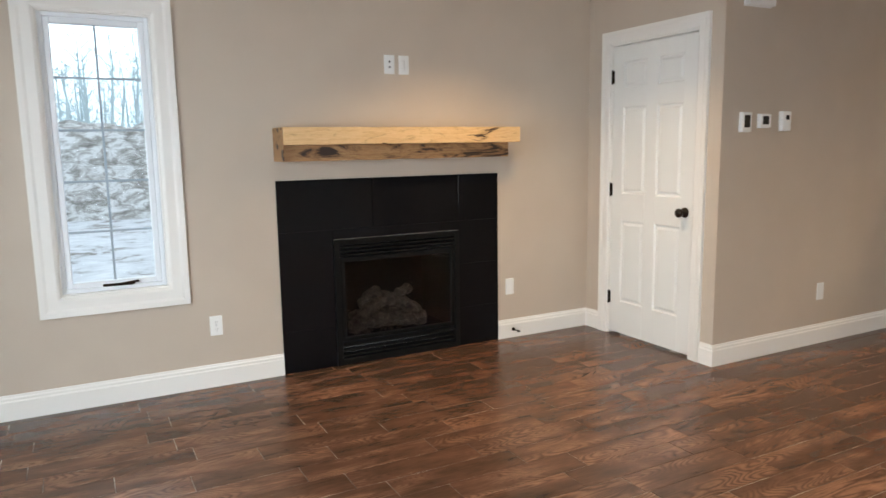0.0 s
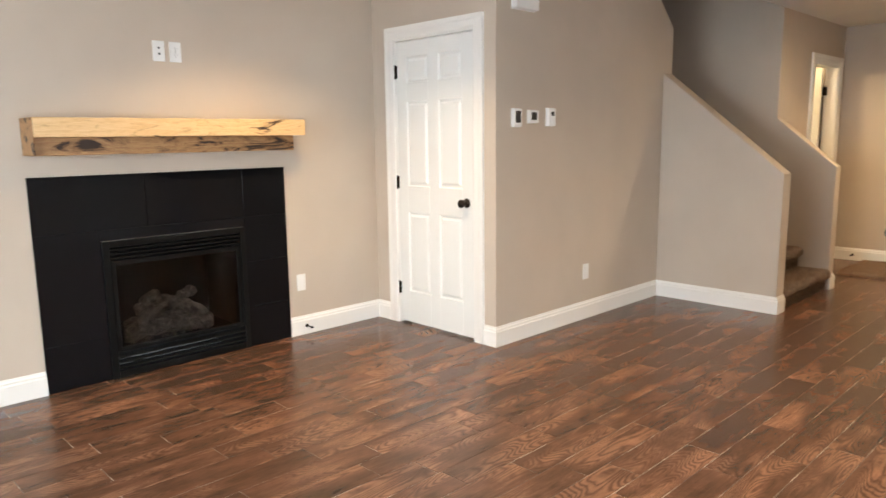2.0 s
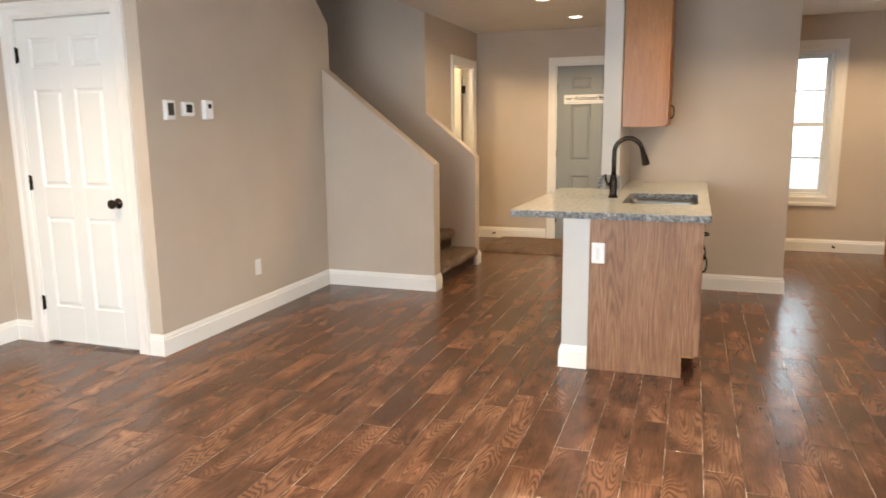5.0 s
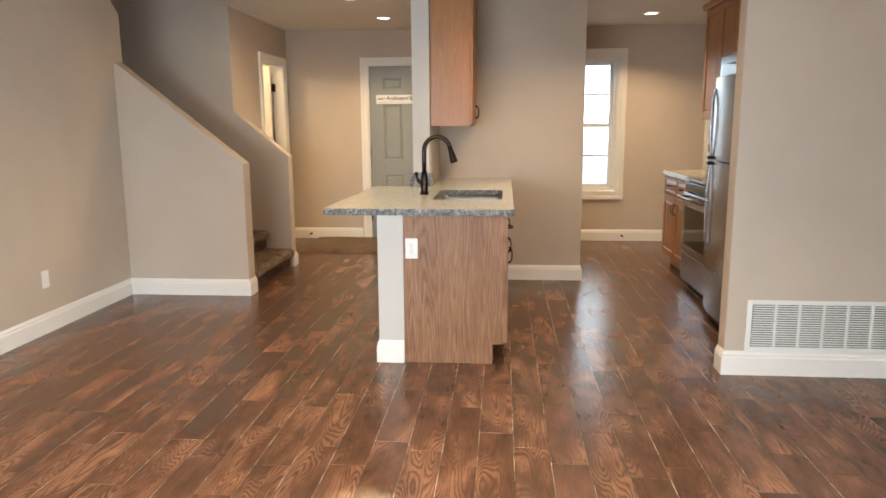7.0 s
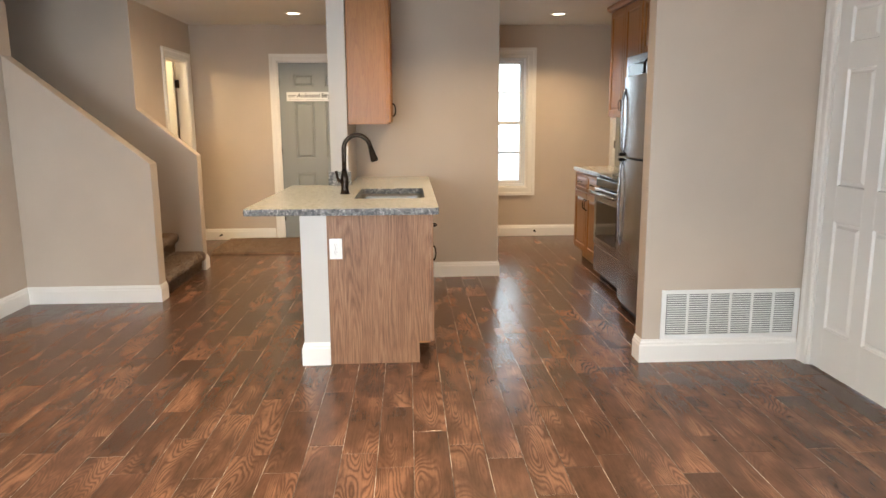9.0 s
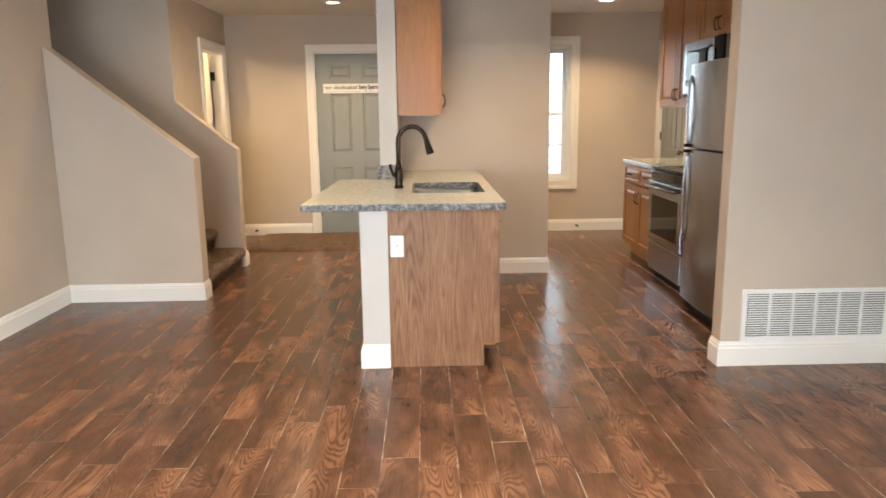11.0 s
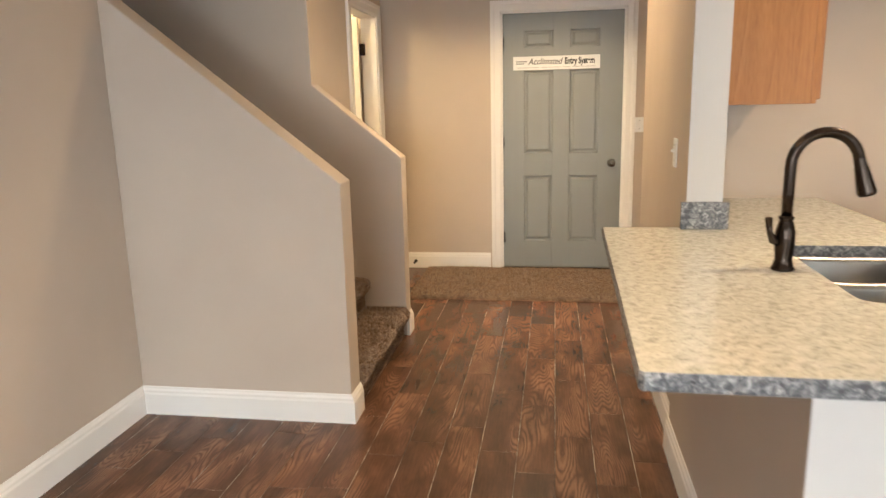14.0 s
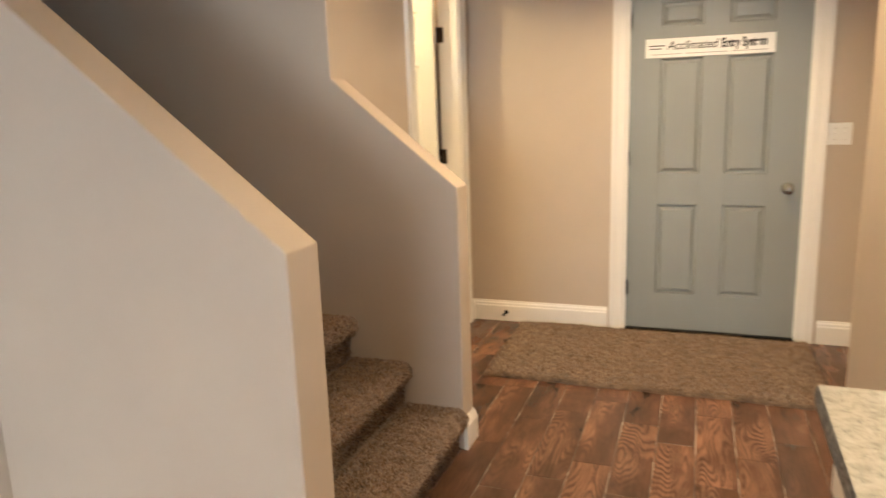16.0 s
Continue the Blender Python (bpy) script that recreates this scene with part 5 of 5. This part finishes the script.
ovd = kpart(rng_t, "oven_door", box(4.572, 4.614, 1.988, 2.742, 0.305, 0.80, 0.006, 2), STEEL)
ob = part("window", box(4.5695, 4.5725, 2.07, 2.66, 0.37, 0.69, 0.001, 1), OVEN_GLASS, ovd, "black oven glass")
bm = tube([(4.53, 2.03, 0.765), (4.527, 2.365, 0.765), (4.53, 2.70, 0.765)], 0.012, 12)
add_cyl(bm, (4.53, 2.05, 0.765), (4.573, 2.05, 0.765), 0.008)
add_cyl(bm, (4.53, 2.68, 0.765), (4.573, 2.68, 0.765), 0.008)
ob = part("handle", bm, STEEL, ovd, "", True)
kpart(rng_t, "control_strip", box(4.585, 4.614, 1.988, 2.742, 0.81, 0.885, 0.006, 2), OVEN_GLASS)
kpart(rng_t, "cooktop", box(4.585, KX - 0.10, 1.986, 2.744, 0.901, 0.915, 0.004, 2), OVEN_GLASS, "black glass cooktop")
for x in (4.77, 5.02):
    for y in (2.18, 2.55):
        kpart(rng_t, "burner_ring", lathe([(0.095, 0.9152), (0.095, 0.9158), (0.088, 0.9158), (0.088, 0.9152)], 28, (x, y, 0)), mat("grey_ring", (0.10, 0.10, 0.10), 0.3))
kpart(rng_t, "backguard", box(KX - 0.10, KX - 0.02, 1.986, 2.744, 0.90, 1.10, 0.008, 2), STEEL)
kpart(rng_t, "clock_panel", box(KX - 0.103, KX - 0.099, 2.15, 2.58, 0.98, 1.06, 0.002, 1), OVEN_GLASS)
for y in (2.04, 2.10, 2.63, 2.69):
    kpart(rng_t, "control_knob", cyl((KX - 0.10, y, 1.02), (KX - 0.125, y, 1.02), 0.02, 0.017, 18), BLACK_METAL)

# refrigerator
fridge = empty("refrigerator", "stainless top-freezer refrigerator with curved bar handles", "refrigerator", (4.8, 1.28, 0))
kpart(fridge, "cabinet_body", box(4.525, KX - 0.03, 0.90, 1.655, 0.03, 1.655, 0.006, 2), mat("dark_grey_enamel", (0.10, 0.10, 0.105), 0.4))


def fridge_door(z0, z1):
    """A door with a gently bowed front."""
    k = 14
    pts = [(4.523, 0.902), (4.523, 1.653)]
    for i in range(k + 1):
        f = i / k
        pts.append((4.470 - 0.022 * math.sin(math.pi * f) ** 0.8, 1.653 - 0.751 * f))
    return prism(pts, "z", z0, z1, 0.004)


upper = kpart(fridge, "freezer_door", fridge_door(1.122, 1.665), STEEL)
lower = kpart(fridge, "fridge_door", fridge_door(0.085, 1.110), STEEL)
for owner, pts in ((upper, [(4.466, 1.622, 1.135), (4.452, 1.62, 1.17), (4.442, 1.618, 1.34), (4.448, 1.62, 1.52), (4.466, 1.622, 1.59)]),
                   (lower, [(4.466, 1.622, 1.098), (4.452, 1.62, 1.06), (4.440, 1.618, 0.84), (4.448, 1.62, 0.57), (4.466, 1.622, 0.48)])):
    fine = []
    for a, b in zip(pts, pts[1:]):
        for i in range(5):
            fine.append(tuple(Vector(a).lerp(Vector(b), i / 5)))
    fine.append(pts[-1])
    smooth_pts = [fine[0]] + [tuple((Vector(fine[i - 1]) + Vector(fine[i]) * 2 + Vector(fine[i + 1])) / 4) for i in range(1, len(fine) - 1)] + [fine[-1]]
    ob = part("handle", tube(smooth_pts, 0.0095, 12), STEEL, owner, "curved stainless bar handle", True)
    bz = pts[0][2]
    part("handle_bracket", box(4.436, 4.472, 1.606, 1.638, bz - 0.012, bz + 0.012, 0.004, 2), BLACK_METAL, owner)
kpart(fridge, "toe_grille", box(4.50, 4.53, 0.91, 1.645, 0.02, 0.08), BLACK_METAL)
for y in (0.95, 1.60):
    kpart(fridge, "foot", cyl((4.58, y, 0), (4.58, y, 0.03), 0.02, n=12), BLACK_METAL)
    kpart(fridge, "foot", cyl((5.15, y, 0), (5.15, y, 0.03), 0.02, n=12), BLACK_METAL)
kpart(fridge, "hinge_cover", box(4.48, 4.56, 0.92, 1.00, 1.656, 1.68, 0.006, 2), BLACK_METAL)

# ---- outside ----
SNOW = mat("thawing_snowy_ground", (0.6, 0.6, 0.6), 0.9)
n = Nodes(SNOW)
v = n.coords()
n.colour(n.ramp(n.noise(v, 1.6, 6, 0.7, 0.4), [(0.34, (0.20, 0.17, 0.14)), (0.44, (0.62, 0.63, 0.66)), (0.7, (0.82, 0.84, 0.87))]))
DIRT = mat("snow_streaked_dirt", (0.3, 0.27, 0.24), 0.95)
n = Nodes(DIRT)
v = n.coords((1, 1, 1.8))
n.colour(n.ramp(n.noise(v, 2.2, 8, 0.72, 0.8), [(0.34, (0.20, 0.185, 0.17)), (0.46, (0.42, 0.40, 0.38)), (0.57, (0.78, 0.78, 0.78))]))
n.bump(n.noise(v, 9, 6, 0.7), 0.8, 0.1)
HAZE = mat("overcast_sky_glow", (0.8, 0.85, 0.9), 1.0)
HAZE.node_tree.nodes["Principled BSDF"].inputs["Emission Color"].default_value = (0.74, 0.91, 1.0, 1)
HAZE.node_tree.nodes["Principled BSDF"].inputs["Emission Strength"].default_value = 2.3
bm = bmesh.new()
bmesh.ops.create_cone(bm, cap_ends=False, segments=48, radius1=75, radius2=75, depth=60, matrix=Matrix.Translation((0, 0, 29.5)))
tagged(finish(bm, "backdrop", HAZE), "plain bright overcast sky in the distance", "sky", kind="structure")
# distance haze painted into the bark: paled and shifted towards blue
BARK_HAZED = mat("hazed_pale_bark", (0.50, 0.57, 0.59), 0.9)
bm = bmesh.new()
bmesh.ops.create_grid(bm, x_segments=2, y_segments=2, size=600, matrix=Matrix.Translation((0, 0, -0.45)))
tagged(finish(bm, "ground", SNOW), "snow-patched bare ground round the house", "ground", kind="structure")
bm = bmesh.new()
bmesh.ops.create_grid(bm, x_segments=90, y_segments=90, size=1, matrix=Matrix())
for vert in bm.verts:
    x, y = vert.co.x, vert.co.y
    r = math.sqrt(x * x + y * y)
    h = max(0.0, 1 - r * r) ** 1.1 * 3.0
    px, py = -23 + x * 5.5, -0.2 + y * 9.0
    h *= 1 + 0.35 * noise.noise(Vector((px * 0.35, py * 0.35, 0)))
    h += 0.22 * noise.noise(Vector((px * 1.2, py * 1.2, 2))) * (1 if r < 0.95 else 0) + 0.10 * noise.noise(Vector((px * 3, py * 3, 5))) * (1 if r < 0.95 else 0)
    vert.co = Vector((px, py, -0.47 + max(0.0, h)))
tagged(finish(bm, "dirt_mound", DIRT, smooth=True), "heap of bare dirt streaked with snow", "dirt mound")


def bare_tree(h, seed):
    """A leafless tree: tapered trunk with limbs and twigs."""
    rng = random.Random(seed)
    tree = empty("bare_tree", "slender leafless tree at the wood's edge", "tree", group="trees outside the window")
    part("trunk", tube([(0, 0, 0), (rng.uniform(-.1, .1), rng.uniform(-.1, .1), h * 0.4), (rng.uniform(-.2, .2), rng.uniform(-.2, .2), h * 0.75), (0, 0, h)], 0.1, 7, [0.13, 0.10, 0.06, 0.015]), BARK_HAZED, tree)
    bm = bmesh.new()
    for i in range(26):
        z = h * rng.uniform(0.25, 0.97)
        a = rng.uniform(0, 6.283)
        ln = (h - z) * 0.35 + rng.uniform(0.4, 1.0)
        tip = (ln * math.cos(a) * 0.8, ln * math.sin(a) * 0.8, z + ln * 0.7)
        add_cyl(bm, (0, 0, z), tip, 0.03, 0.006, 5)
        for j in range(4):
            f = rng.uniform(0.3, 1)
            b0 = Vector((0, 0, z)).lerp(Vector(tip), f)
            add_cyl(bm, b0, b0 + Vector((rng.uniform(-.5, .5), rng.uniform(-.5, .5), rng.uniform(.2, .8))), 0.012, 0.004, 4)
    part("branches", bm, BARK_HAZED, tree)
    return tree


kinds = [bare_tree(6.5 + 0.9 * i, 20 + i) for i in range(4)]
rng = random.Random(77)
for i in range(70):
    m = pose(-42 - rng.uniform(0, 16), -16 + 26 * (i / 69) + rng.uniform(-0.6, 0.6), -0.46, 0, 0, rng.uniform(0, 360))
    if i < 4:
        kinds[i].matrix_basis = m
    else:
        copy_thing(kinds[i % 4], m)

# ---- floor ----
bm = bmesh.new()
add_box(bm, WX - 0.14, KX + 0.14, BACK - 0.14, 1.865, -0.12, -0.0014)
add_box(bm, -3.32, KX + 0.14, 1.865, FAR + 0.14, -0.12, -0.0014)
structure("floor", bm, GROUT, "brown grout bed with pale haze under wood-look tiles", "floor")
floor_ob = bpy.data.objects["floor"]
PW, PL, GAP = 0.151, 0.605, 0.0028
PHASE = {-6: 0.285, -5: 0.085, -4: 0.537, -3: 0.24, -1: 0.06, 0: 0.508, 1: 0.13, 2: 0.05, 3: 0.526, 4: 0.246,
         5: 0.107, 6: 0.58, 7: 0.28, 8: 0.485}


def plank_mesh(length, width):
    bm = bmesh.new()
    add_box(bm, -width / 2, width / 2, -length / 2, length / 2, -0.010, 0.0)
    top = [e for e in bm.edges if all(abs(v.co.z) < 1e-6 for v in e.verts)]
    bmesh.ops.bevel(bm, geom=top, offset=0.0010, segments=1, affect="EDGES")
    me = bpy.data.meshes.new("floor_tile")
    bm.to_mesh(me)
    bm.free()
    return me


whole = plank_mesh(PL - GAP, PW - GAP)
whole.materials.append(TILE)
rng = random.Random(5)
near = []
far_v, far_f = [], []


def blocked(x, y):
    """Under walls and outside of the rooms."""
    return (x < WX - 0.06) or (x > KX + 0.06) or (y < BACK) or (y > FAR) or (x < 0.0 and y > 0.0) or (x < 0.37 and y > 2.0)


for k in range(-24, 21):
    xc = 2.345 + PW * (k + 0.5)
    ph = PHASE.get(k, rng.uniform(0, PL))
    y = -5.1 - (-5.1 - ph) % PL
    while y < FAR + 0.1:
        yc = y + PL / 2
        y += PL
        if blocked(xc, yc) and blocked(xc, yc - PL / 2):
            continue
        near.append(((xc - 2.0) ** 2 * 0.8 + (yc - 0.2) ** 2 * 0.55, xc, yc))
near.sort()
for i, (_, xc, yc) in enumerate(near):
    lift = rng.uniform(-0.0005, 0.0005)
    if i < 300:
        ob = new("floor_tile", whole)
        ob.parent = floor_ob
        ob.location = (xc, yc, lift)
    else:
        base = len(far_v)
        far_v.extend((min(max(v.co.x + xc, WX - 0.08), KX + 0.08), min(max(v.co.y + yc, BACK - 0.08), FAR + 0.03), v.co.z + lift) for v in whole.vertices)
        far_f.extend(tuple(base + j for j in p.vertices) for p in whole.polygons)
me = bpy.data.meshes.new("outer_floor_tiles")
me.from_pydata(far_v, [], far_f)
me.materials.append(TILE_JOINED)
outer_tiles = new("outer_floor_tiles", me)
outer_tiles.parent = floor_ob
tagged(outer_tiles, "wood-look porcelain tiles towards the room edges", kind="stuff")
